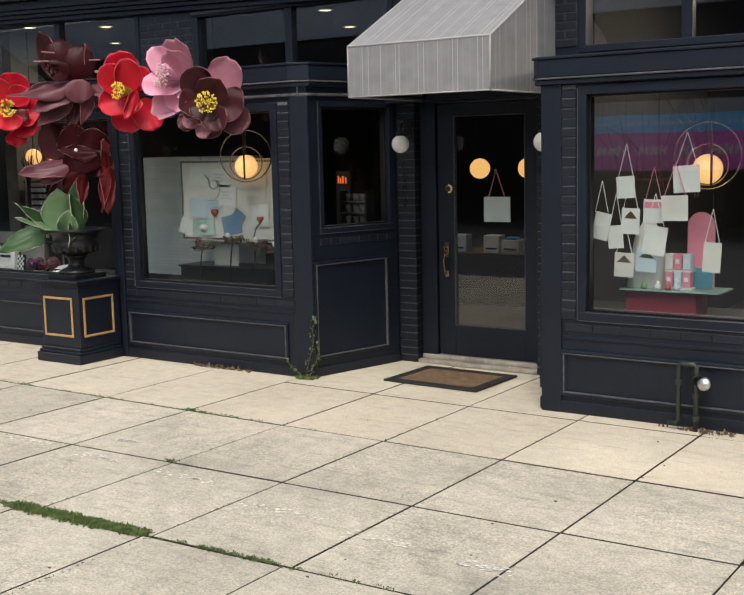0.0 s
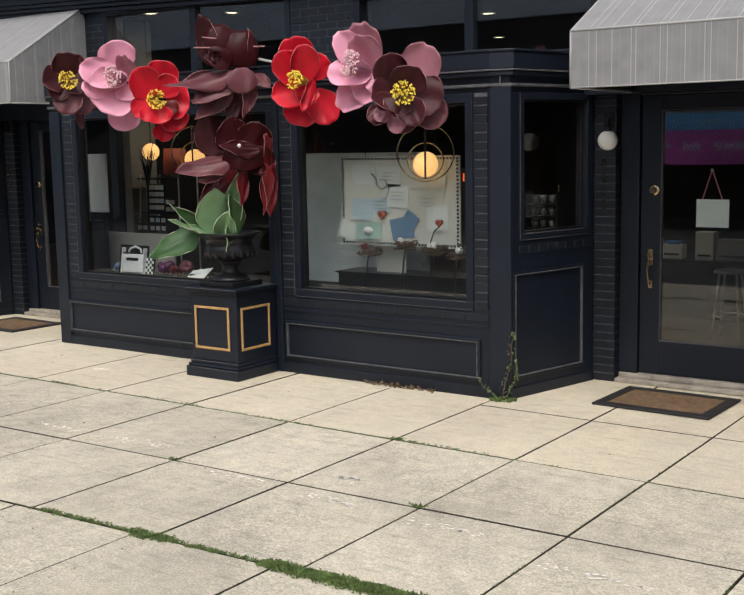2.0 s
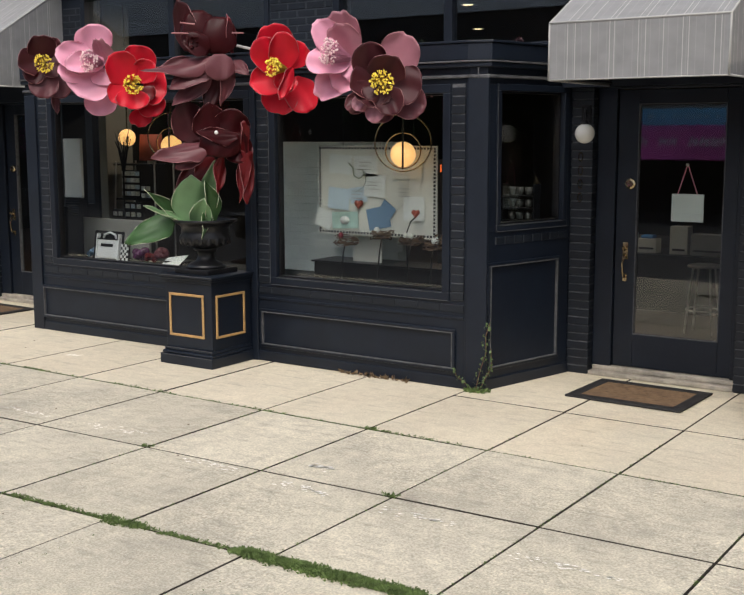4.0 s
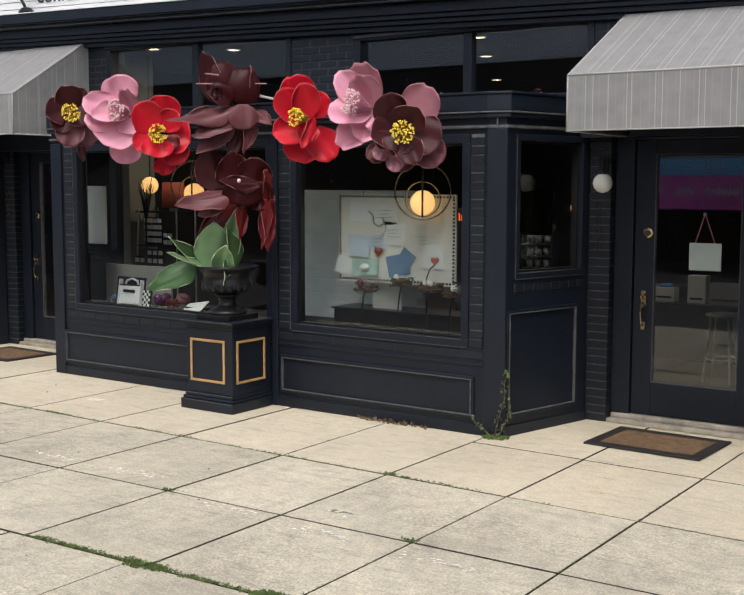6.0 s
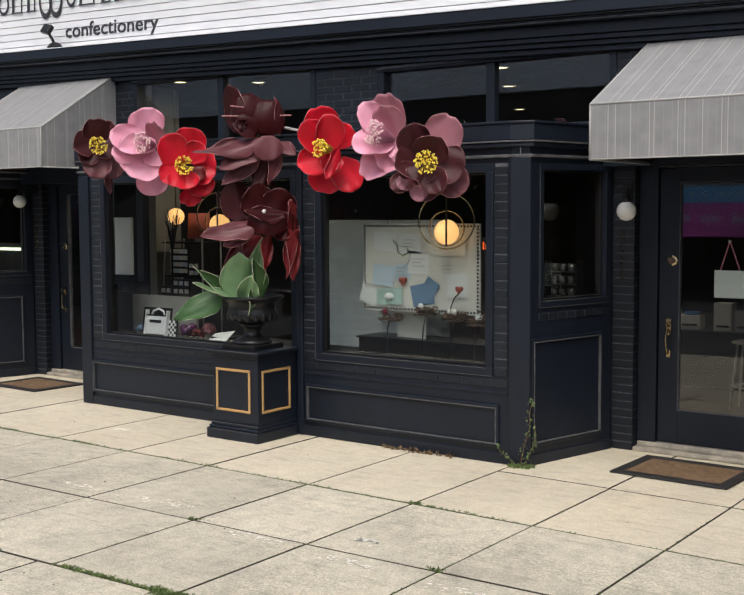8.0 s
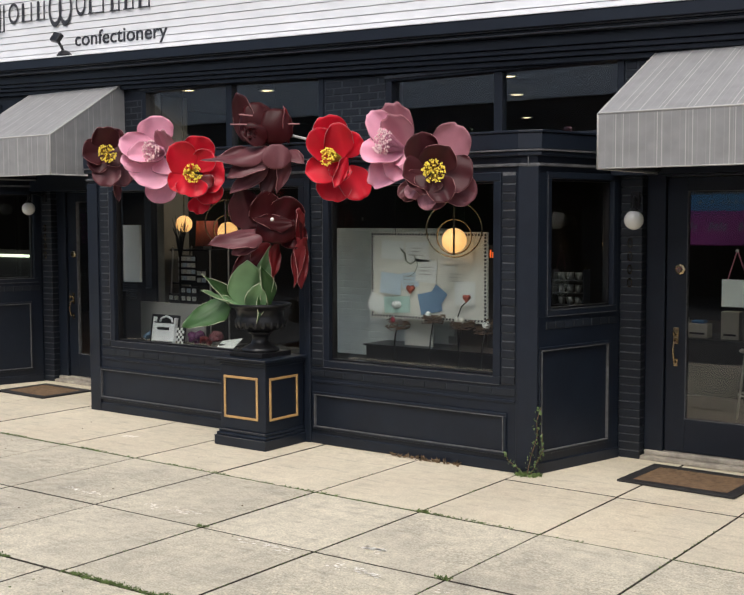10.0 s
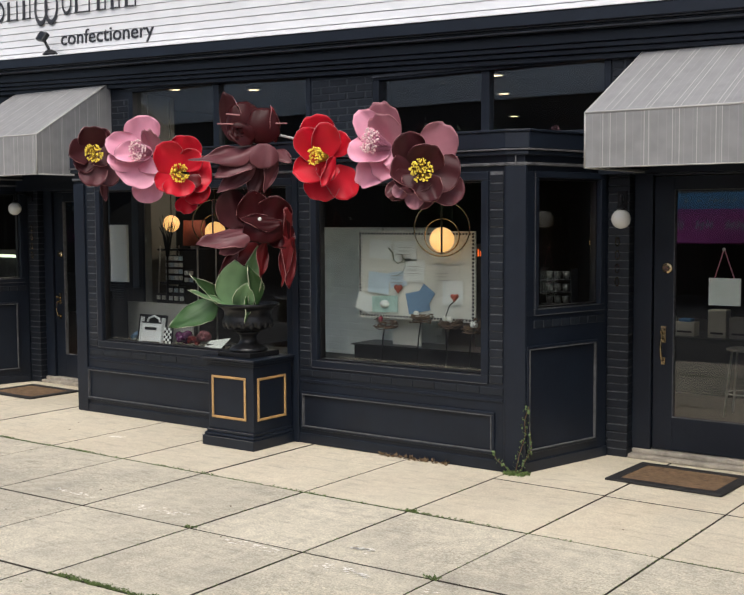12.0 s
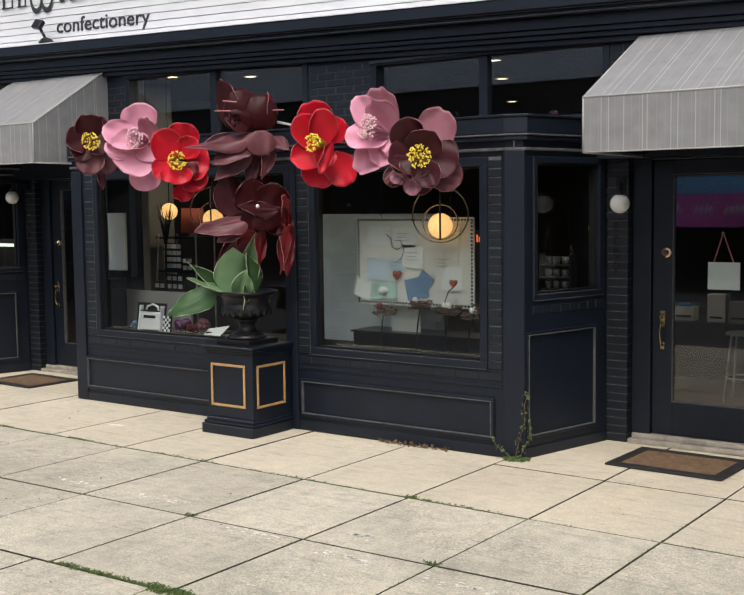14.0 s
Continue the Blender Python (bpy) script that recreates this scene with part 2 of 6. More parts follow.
TUBE = mat("tube_light", (0.9, 0.95, 0.8), 0.4, var=0, emit=((0.9, 1.0, 0.75), 1.2))
BANB = mat("banner_blue", (0.2, 0.6, 0.95), 0.6, var=0.15, scale=1)
BANP = mat("banner_purple", (0.8, 0.14, 0.5), 0.6, var=0.2, scale=1)
GREYW = mat("grey_wall", (0.3, 0.29, 0.27), 0.8, var=0.15, scale=1.0)
FOLI = mat("street_tree_leaf", (0.05, 0.09, 0.03), 0.7, var=0.4, scale=3, bump=0)
BARK = mat("bark", (0.09, 0.065, 0.045), 0.95, var=0.3, scale=10, bump=0.6)
PIPING = mat("pale_piping", (0.4, 0.39, 0.37), 0.7, var=0.1)
SHELFG = mat("glass_shelf_edge", (0.3, 0.42, 0.38), 0.15, var=0.1)
GREENPAINT = mat("green_black_paint", (0.025, 0.033, 0.024), 0.45, var=0.15, scale=5, bump=0.1)
CHROME = mat("worn_chrome", (0.6, 0.58, 0.54), 0.4, metal=1.0, var=0.15, scale=25)


def glass_material(name, mirror):
    m = bpy.data.materials.new(name)
    m.use_nodes = True
    n, l = m.node_tree.nodes, m.node_tree.links
    p = n["Principled BSDF"]
    n.remove(p)
    lw = n.new("ShaderNodeLayerWeight")
    lw.inputs["Blend"].default_value = 0.5
    po = n.new("ShaderNodeMath")
    po.operation = "POWER"
    po.inputs[1].default_value = 5
    l.new(lw.outputs["Facing"], po.inputs[0])
    fr = n.new("ShaderNodeMath")
    fr.operation = "MULTIPLY_ADD"
    fr.inputs[1].default_value, fr.inputs[2].default_value = 0.99 - mirror, mirror
    l.new(po.outputs[0], fr.inputs[0])
    tr = n.new("ShaderNodeBsdfTransparent")
    tr.inputs["Color"].default_value = (0.95, 0.975, 0.965, 1)
    gl = n.new("ShaderNodeBsdfGlossy")
    gl.inputs["Roughness"].default_value = 0.01
    mx = n.new("ShaderNodeMixShader")
    l.new(fr.outputs[0], mx.inputs[0])
    l.new(tr.outputs[0], mx.inputs[1])
    l.new(gl.outputs[0], mx.inputs[2])
    l.new(mx.outputs[0], n["Material Output"].inputs["Surface"])
    return m


GLASS = glass_material("window_glass", 0.058)
DOUBLE = glass_material("double_glazing", 0.115)
DOORGLASS = glass_material("door_glass", 0.066)

# ---- building helpers ----
AT = {}


def thing(name, label, category="", group="", kind="", at=(0, 0, 0)):
    ob = new(name)
    ob.location = at
    ob.empty_display_size = 0.1
    AT[ob.name] = Vector(at)
    return tagged(ob, label, category, group, kind)


def part(name, bm, material, parent, label="", bevel=0.0, smooth=False, solid=None):
    """One mesh under a thing. The bmesh is in the thing's own space, or in the world's when the thing stands at a place of its own."""
    me = bpy.data.meshes.new(name)
    at = AT.get(parent.name, Vector((0, 0, 0))) if parent else Vector((0, 0, 0))
    if at.length > 0:
        bmesh.ops.translate(bm, verts=bm.verts, vec=-at)
    bmesh.ops.recalc_face_normals(bm, faces=bm.faces)
    bm.to_mesh(me)
    bm.free()
    for m in (material if isinstance(material, (list, tuple)) else (material,)):
        me.materials.append(m)
    if smooth:
        for f in me.polygons:
            f.use_smooth = True
    ob = new(name, me)
    AT[ob.name] = at
    ob.parent = parent
    if bevel:
        b = ob.modifiers.new("bevel", "BEVEL")
        b.width, b.segments, b.limit_method, b.angle_limit = bevel, 2, "ANGLE", radians(40)
    if solid:
        s = ob.modifiers.new("thickness", "SOLIDIFY")
        s.thickness, s.offset = solid, 0
        s.material_offset_rim = 1
    if label:
        ob["label"] = label
    return ob


I4 = Matrix.Identity(4)


def box(bm, x0, x1, y0, y1, z0, z1, m=I4):
    v = [bm.verts.new(m @ Vector(p)) for p in ((x0, y0, z0), (x1, y0, z0), (x1, y1, z0), (x0, y1, z0), (x0, y0, z1), (x1, y0, z1), (x1, y1, z1), (x0, y1, z1))]
    for f in ((0, 3, 2, 1), (4, 5, 6, 7), (0, 1, 5, 4), (1, 2, 6, 5), (2, 3, 7, 6), (3, 0, 4, 7)):
        bm.faces.new([v[i] for i in f])
    return bm


def boxes(*rows, m=I4):
    bm = bmesh.new()
    for r in rows:
        box(bm, *r, m=m)
    return bm


def prism(pts, z0, z1):
    bm = bmesh.new()
    lo = [bm.verts.new((x, y, z0)) for x, y in pts]
    hi = [bm.verts.new((x, y, z1)) for x, y in pts]
    n = len(pts)
    bm.faces.new(lo[::-1])
    bm.faces.new(hi)
    for i in range(n):
        bm.faces.new((lo[i], lo[(i + 1) % n], hi[(i + 1) % n], hi[i]))
    return bm


def frame_rect(bm, x0, x1, z0, z1, w, y0, y1, m=I4):
    """Four mitred-looking bars round a rectangle."""
    box(bm, x0, x1, y0, y1, z0, z0 + w, m)
    box(bm, x0, x1, y0, y1, z1 - w, z1, m)
    box(bm, x0, x0 + w, y0, y1, z0 + w, z1 - w, m)
    box(bm, x1 - w, x1, y0, y1, z0 + w, z1 - w, m)
    return bm


def lathe(profile, n=24, m=I4):
    bm = bmesh.new()
    rings = []
    for r, z in profile:
        rings.append([bm.verts.new(m @ Vector((r * math.cos(2 * math.pi * i / n), r * math.sin(2 * math.pi * i / n), z))) for i in range(n)])
    for a, b in zip(rings, rings[1:]):
        for i in range(n):
            bm.faces.new((a[i], a[(i + 1) % n], b[(i + 1) % n], b[i]))
    bm.faces.new(rings[0][::-1])
    bm.faces.new(rings[-1])
    return bm


def tube(bm, pts, r, n=8, r2=None):
    pts = [Vector(p) for p in pts]
    r2 = r if r2 is None else r2
    rings = []
    for i, p in enumerate(pts):
        d = (pts[min(i + 1, len(pts) - 1)] - pts[max(i - 1, 0)]).normalized()
        a = d.orthogonal().normalized()
        b = d.cross(a)
        q = r + (r2 - r) * i / max(1, len(pts) - 1)
        if rings:
            prev = rings[-1][0].co - pts[i - 1]
            a = (prev - d * prev.dot(d)).normalized()
            b = d.cross(a)
        rings.append([bm.verts.new(p + (a * math.cos(2 * math.pi * k / n) + b * math.sin(2 * math.pi * k / n)) * q) for k in range(n)])
    for s, t in zip(rings, rings[1:]):
        for k in range(n):
            bm.faces.new((s[k], s[(k + 1) % n], t[(k + 1) % n], t[k]))
    bm.faces.new(rings[0][::-1])
    bm.faces.new(rings[-1])
    return bm


def ring(bm, c, radius, r, axis_x, axis_z, n=40):
    c, ax, az = Vector(c), Vector(axis_x), Vector(axis_z)
    nn = ax.cross(az)
    rows = []
    for i in range(n):
        a = 2 * math.pi * i / n
        d = ax * math.cos(a) + az * math.sin(a)
        rows.append([bm.verts.new(c + d * (radius + r * math.cos(k * math.pi / 3)) + nn * r * math.sin(k * math.pi / 3)) for k in range(6)])
    for i in range(n):
        s, t = rows[i], rows[(i + 1) % n]
        for k in range(6):
            bm.faces.new((s[k], s[(k + 1) % 6], t[(k + 1) % 6], t[k]))
    return bm


def ball(c, r, u=20, v=12, squash=1.0):
    bm = bmesh.new()
    bmesh.ops.create_uvsphere(bm, u_segments=u, v_segments=v, radius=r, matrix=Matrix.Translation(c) @ Matrix.Diagonal((1, 1, squash, 1)))
    return bm


# one shared brick: 1 x 1 x 1 with softened edges, scaled per piece
def brick_mesh(name, w, d, h, material):
    bm = boxes((0, w, 0, d, 0, h))
    bmesh.ops.bevel(bm, geom=bm.edges[:], offset=0.004, segments=1, affect="EDGES")
    me = bpy.data.meshes.new(name)
    bm.to_mesh(me)
    bm.free()
    me.materials.append(material)
    return me


BRICKS = {}


def brick(parent, m, w, h=0.0575, d=0.05, material=None):
    key = (round(w, 3), h, d, material.name if material else "")
    if key not in BRICKS:
        BRICKS[key] = brick_mesh("brick", w, d, h, material or BRICK)
    ob = new("brick", BRICKS[key])
    ob.parent = parent
    ob.matrix_basis = Matrix.Translation(-AT[parent.name]) @ m
    return ob

# ---- ground, pavement, street ----
ground = thing("ground", "dark grey asphalt roadway beside the pavement", "road", kind="structure", at=(0, -20, -0.15))
part("asphalt", boxes((-400, 400, -400, 400, -0.45, -0.15)), ASPH, ground)
pavement = thing("pavement", "cream concrete pavement of large slabs with weedy joints", "pavement", kind="structure", at=(0, -2, -0.15))
part("bedding", boxes((-16, 12, -4.62, 1.3, -0.149, -0.035)), JOINT, pavement, "dark soil in the joints")
part("kerb", boxes((-16, 12, -4.82, -4.63, -0.149, -0.004)), CONC, pavement, bevel=0.012)


def slab_rows(x):
    return (1.28, -0.22 - 0.01 * x, -1.345 - 0.008 * x, -2.43 + 0.022 * x, -3.485 + 0.035 * x, -4.62)


def skew(x, k):
    return x if k < 4 else x - (0.12 if x < 1.2 else 0.045)


XJ = [-15.4 + 0.94 * i for i in range(13)] + [-3.68, -2.77, -1.87, -0.88, 0.016, 0.9, 1.742, 2.6, 3.44, 4.3, 5.18, 6.05, 6.9, 7.8, 8.7, 9.6, 10.5]
XJ = sorted(x for i, x in enumerate(XJ) if not (i < 13 and x > -4.2))
rs = random.Random(3)
for ja, jb in zip(XJ, XJ[1:]):
    for k in range(5):
        xa, xb = skew(ja, k), skew(jb, k)
        if k == 0 and xb < 0.05:
            continue
        ya = slab_rows(xa)[k] if not (k == 1 and xb < 0.05) else 1.28
        yb_ = slab_rows(xb)[k] if not (k == 1 and xb < 0.05) else 1.28
        g = rs.uniform(0.011, 0.016)
        h = rs.uniform(-0.004, 0.001)
        bm = bmesh.new()
        gy = g * 0.5 if k == 0 else g if k == 1 else g * 0.82
        g = g * (0.52 if xa > -0.5 else 0.8)
        low = [(xa + g, slab_rows(xa)[k + 1] + gy), (xb - g, slab_rows(xb)[k + 1] + gy), (xb - g, yb_ - gy), (xa + g, ya - gy)]
        e = 0.003
        top = [(xa + g + e, low[0][1] + e), (xb - g - e, low[1][1] + e), (xb - g - e, yb_ - gy - e), (xa + g + e, ya - gy - e)]
        v0 = [bm.verts.new((x, y, -0.12)) for x, y in low]
        v1 = [bm.verts.new((x, y, h - 0.003)) for x, y in low]
        v2 = [bm.verts.new((x, y, h)) for x, y in top]
        for a, b in ((v0, v1), (v1, v2)):
            for i in range(4):
                bm.faces.new((a[i], a[(i + 1) % 4], b[(i + 1) % 4], b[i])).material_index = int(a is v0)
        bm.faces.new(v2)
        part("slab", bm, (CONC if k < 2 else CONC2, JOINT), pavement)

# ---- storefront bays ----
CH = Vector((0.235, 0.95))


def bay_outline(x0, x1, yb, o=0.0):
    return [(x0 - 0.02 - CH.x - o, yb + 0.98), (x0 - 0.02 - o * 0.9, yb + 0.03 - o * 0.45), (x0 - o * 0.2, yb - o), (x1 + o * 0.2, yb - o), (x1 + 0.13 + o * 0.9, yb + 0.03 - o * 0.45), (x1 + 0.13 + CH.x + o, yb + 0.98)]


def moulded_panel(parent, x0, x1, z0, z1, m, material=NAVY):
    pm = part("panel_moulding", frame_rect(bmesh.new(), x0, x1, z0, z1, 0.022, -0.02, 0.0, m), NAVY, parent, bevel=0.006)
    part("moulding_bead", frame_rect(bmesh.new(), x0 + 0.022, x1 - 0.022, z0 + 0.022, z1 - 0.022, 0.007, -0.024, 0.0, m), WORNGLINT, pm, "worn bead of the moulding with its highlight painted pale")


def shop_window(name, x0, x1, z0, z1, m, label, w=0.065, glass=None):
    win = thing(name, label, "window", kind="structure")
    wf = part("window_frame", frame_rect(bmesh.new(), x0, x1, z0, z1, w, -0.012, 0.1, m), NAVY, win, bevel=0.006)
    # Thin pale strips paint the highlight on the worn bottom and left edges.
    part("worn_glint_arris", boxes((x0 + 0.01, x1 - 0.01, -0.0145, -0.0122, z0 + 0.002, z0 + 0.006), (x0 + 0.002, x0 + 0.0055, -0.0145, -0.0122, z0 + 0.01, z1 - 0.02), (x0 + w - 0.004, x1 - w, -0.0145, -0.0122, z0 + w - 0.005, z0 + w - 0.001), m=m), WORNGLINT, wf, "worn edge of the frame with its highlight painted pale")
    part("glazing_bead", frame_rect(bmesh.new(), x0 + w, x1 - w, z0 + w, z1 - w, 0.014, 0.03, 0.09, m), BLACK, wf, bevel=0.003)
    p = part("pane", boxes((x0 + w + 0.012, x1 - w - 0.012, 0.06, 0.066, z0 + w + 0.012, z1 - w - 0.012), m=m), glass or GLASS, win)
    p.visible_shadow = False
    return win


def soldier(parent, x0, x1, z, m, step=0.2):
    n = max(1, int((x1 - x0) / step))
    s = (x1 - x0) / n
    for i in range(n):
        brick(parent, m @ pose(x0 + i * s + 0.004, -0.007, z), round(s - 0.003, 3))


def strip(parent, x0, w, z0, z1, m, out=0.012):
    n = int((z1 - z0) / 0.0655)
    part("mortar", boxes((x0 + 0.004, x0 + w - 0.004, -out + 0.007, 0, z0 - 0.005, z1), m=m), WORN, parent, "worn grey mortar")
    for i in range(n):
        brick(parent, m @ pose(x0, -out + 0.003 * ((i * 7) % 3 - 1), z0 + i * 0.0655), w)


def storefront(x0, x1, yb, wins, ledge, panels, wno, left=True, right=True):
    m = pose(0, yb, 0)
    wall = thing("wall_bay", "dark navy painted timber and brick shop bay with panelled bulkhead", "wall", kind="structure", at=((x0 + x1) / 2, yb, 0))
    top = ledge - 0.135
    part("bulkhead", boxes((x0, x1, 0, 0.15, 0, 0.655), m=m), NAVY, wall, bevel=0.004)
    part("plinth", boxes((x0 - 0.004, x1 + 0.004, -0.014, 0.0, 0, 0.085), m=m), NAVY, wall, bevel=0.006)
    for a, b in panels:
        moulded_panel(wall, a, b, 0.122, 0.446, m)
    part("bulkhead_rail", boxes((x0 + 0.16, x1 - 0.03, -0.01, 0, 0.525, 0.548), m=m), NAVY, wall, bevel=0.004)
    soldier(wall, x0 + 0.17, x1 - 0.03, 0.576, m)
    # uprights between and beside the windows
    edges = [x0] + [v for w in wins for v in w] + [x1]
    for a, b in zip(edges[0::2], edges[1::2]):
        part("upright", boxes((a, b, 0, 0.15, 0.655, 2.254), m=m), NAVY, wall)
    for i, (a, b) in enumerate(wins):
        strip(wall, a - 0.125, 0.115, 0.67, 2.26, m)
        if i + 1 == len(wins) or wins[i + 1][0] - b > 0.25:
            strip(wall, b + 0.01, 0.115, 0.67, 2.26, m)
        shop_window("window_%d" % (wno + i), a, b, 0.656, 2.26, m, "large shop window in a dark navy frame, glass reflecting the street", glass=DOUBLE if x0 > 2 else GLASS)
    if len(wins) > 1:
        a, b = wins[0][1], wins[1][0]
        part("pilaster", boxes((a + (0.13 if b - a > 0.25 else 0.012), b - 0.13, -0.026, 0, 0.0, 2.299), m=m), NAVY, wall, bevel=0.006)
    part("pilaster", boxes((x0, x0 + 0.15, -0.02, 0, 0.0, 2.27), m=m), NAVY, wall, bevel=0.006)
    part("pilaster", prism([(x1 - 0.018, yb - 0.016), (x1 + 0.004, yb - 0.02), (x1 + 0.145, yb + 0.012), (x1 + 0.152, yb + 0.03), (x1 + 0.1, yb + 0.1), (x1 - 0.018, yb + 0.05)], 0, 2.3), NAVY, wall, bevel=0.005)
    part("capital_pin", tube(bmesh.new(), [(x1 + 0.08, yb - 0.02, 2.298), (x1 + 0.08, yb - 0.02, 2.37)], 0.005, 6), WORNGLINT, wall, "thin metal pin")
    # header, frieze and ledge round the bay
    part("header", prism(bay_outline(x0, x1, yb, 0.0), 2.255, top), NAVY, wall)
    part("architrave", prism(bay_outline(x0, x1, yb, 0.028), 2.3, 2.322), WORNGLINT, wall, bevel=0.004)
    part("frieze_moulding", prism(bay_outline(x0, x1, yb, 0.045), top - 0.035, top), NAVY, wall, bevel=0.008)
    part("frieze_bead", prism(bay_outline(x0, x1, yb, 0.06), top, top + 0.012), WORNGLINT, wall, bevel=0.003)
    part("ledge", prism(bay_outline(x0, x1, yb, 0.05), top + 0.012, ledge), NAVY, wall, bevel=0.008)
    part("ledge_cap", prism(bay_outline(x0, x1, yb, 0.062), ledge, ledge + 0.018), NAVY, wall, bevel=0.004)
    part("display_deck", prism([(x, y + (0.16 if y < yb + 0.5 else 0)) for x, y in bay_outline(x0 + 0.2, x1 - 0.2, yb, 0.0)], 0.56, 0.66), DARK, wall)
    for side, on in (("r", right), ("l", left)):
        if not on:
            continue
        if side == "r":
            mc = Matrix.Translation((x1 + 0.13, yb + 0.03, 0)) @ Matrix.Rotation(math.atan2(CH.y, CH.x), 4, "Z")
        else:
            mc = Matrix.Translation((x0 - 0.02 - CH.x, yb + 0.98, 0)) @ Matrix.Rotation(math.atan2(-CH.y, CH.x), 4, "Z")
        part("splayed_bulkhead", boxes((0, 0.975, 0, 0.12, 0, 1.18), m=mc), NAVY, wall, bevel=0.004)
        part("plinth", boxes((0.0, 0.975, -0.014, 0, 0, 0.085), m=mc), NAVY, wall, bevel=0.005)
        a, b = (0.1, 0.9) if side == "r" else (0.075, 0.875)
        moulded_panel(wall, 0.018 if side == "r" else 0.13, 0.845 if side == "r" else 0.957, 0.145, 0.955, mc)
        soldier(wall, a, b + 0.04, 1.085, mc, 0.1)
        part("upright", boxes((0, a, 0, 0.12, 1.18, 2.254), m=mc), NAVY, wall)
        part("upright", boxes((b + 0.03, 0.975, 0, 0.12, 1.18, 2.254), m=mc), NAVY, wall)
        if side == "r":
            shop_window("window_%d" % (wno + 5), a, b + 0.03, 1.18, 2.26, mc, "narrow side window in a dark navy splayed bay", 0.05)
    return wall


storefront(-4.9, 0.0, 0.0, [(-4.592, -2.075), (-1.876, -0.155)], 2.545, [(-4.76, -2.75), (-1.99, -0.098)], 1)
storefront(2.255, 7.6, -0.08, [(2.52, 4.75), (5.1, 7.2)], 2.44, [(2.40, 4.8), (5.1, 7.2)], 11)
storefront(-12.0, -7.34, 0.0, [(-11.5, -9.5), (-9.2, -7.5)], 2.56, [(-11.6, -9.5), (-9.2, -7.45)], 21)


# ---- upper wall with transoms ----
UP = 0.85
upper = thing("wall_upper", "dark navy painted brick wall with transom windows", "wall", kind="structure", at=(-2, UP, 2.5))
TRANS = [(-5.02, -2.55), (-1.82, 0.44), (2.12, 4.4), (5.0, 7.5), (-12.0, -7.5)]
T0, T1 = 2.6, 3.17
RISE = {(-5.02, -2.55): 0.12, (-12.0, -7.5): 0.1}
part("lower_band", boxes((-13, 8.5, UP, UP + 0.25, 2.25, T0)), NAVY, upper)
for a, b, lift in ((-13, -12.0, 0), (-12.0, -7.5, 0.1), (-7.5, -5.02, 0), (-5.02, -2.55, 0.12), (-2.55, 8.5, 0)):
    part("upper_band", boxes((a, b, UP, UP + 0.25, T1 + 0.02 + lift, 3.9)), NAVY, upper)
spans = sorted(TRANS)
xs = [-13] + [v for s in spans for v in s] + [8.5]
for a, b in zip(xs[0::2], xs[1::2]):
    part("brick_pier", boxes((a, b, UP, UP + 0.25, T0, T1 + 0.02)), NAVY, upper)
for a, b in ((-2.53, -1.84), (0.45, 0.7), (-5.3, -5.04), (1.9, 2.1)):
    part("mortar", boxes((a, b, UP - 0.003, UP, T0, T1 + 0.02)), SHEEN, upper, "painted mortar")
    for k in range(9):
        x = a - (0.1 if k % 2 else 0)
        while x < b - 0.02:
            xa, xb = max(a, x), min(b, x + 0.2)
            if xb - xa > 0.03:
                brick(upper, pose(xa + 0.003, UP - 0.01 + 0.002 * (k % 3), T0 + k * 0.0655), round(xb - xa - 0.006, 2))
            x += 0.205
MULL = {(-5.02, -2.55): -3.776, (-1.82, 0.44): -0.69, (2.12, 4.4): 2.94}
for i, (a, b) in enumerate(TRANS):
    top = T1 + RISE.get((a, b), 0)
    win = thing("window_transom_%d" % (i + 1), "dark transom window above the shop bay", "window", kind="structure")
    part("window_frame", frame_rect(bmesh.new(), a, b, T0 - 0.05, top + 0.02, 0.055, UP - 0.012, UP + 0.1), NAVY, win, bevel=0.005)
    part("top_bead", boxes((a - 0.01, b + 0.01, UP - 0.03, UP - 0.013, top - 0.012, top + 0.014)), SHEEN, win, "head bead in the lighter sheen tone")
    xm = MULL.get((a, b), (a + b) / 2)
    part("mullion", boxes((xm - 0.04, xm + 0.04, UP + 0.01, UP + 0.09, T0 + 0.005, top - 0.035)), NAVY, win, bevel=0.005)
    for c, d in ((a + 0.057, xm - 0.042), (xm + 0.042, b - 0.057)):
        p = part("pane", boxes((c, d, UP + 0.05, UP + 0.056, T0 + 0.007, top - 0.037)), DOUBLE, win)
        p.visible_shadow = False

# cornice and clapboard above; both run slightly downhill with the old building
TILT = Matrix.Translation((-1.8, 0, 3.4)) @ Matrix.Rotation(math.atan(0.031), 4, "Y") @ Matrix.Translation((1.8, 0, -3.4))
cornice = thing("cornice", "dark navy stepped timber cornice above the shopfront", "cornice", kind="structure", at=(-2, 0.7, 3.3))
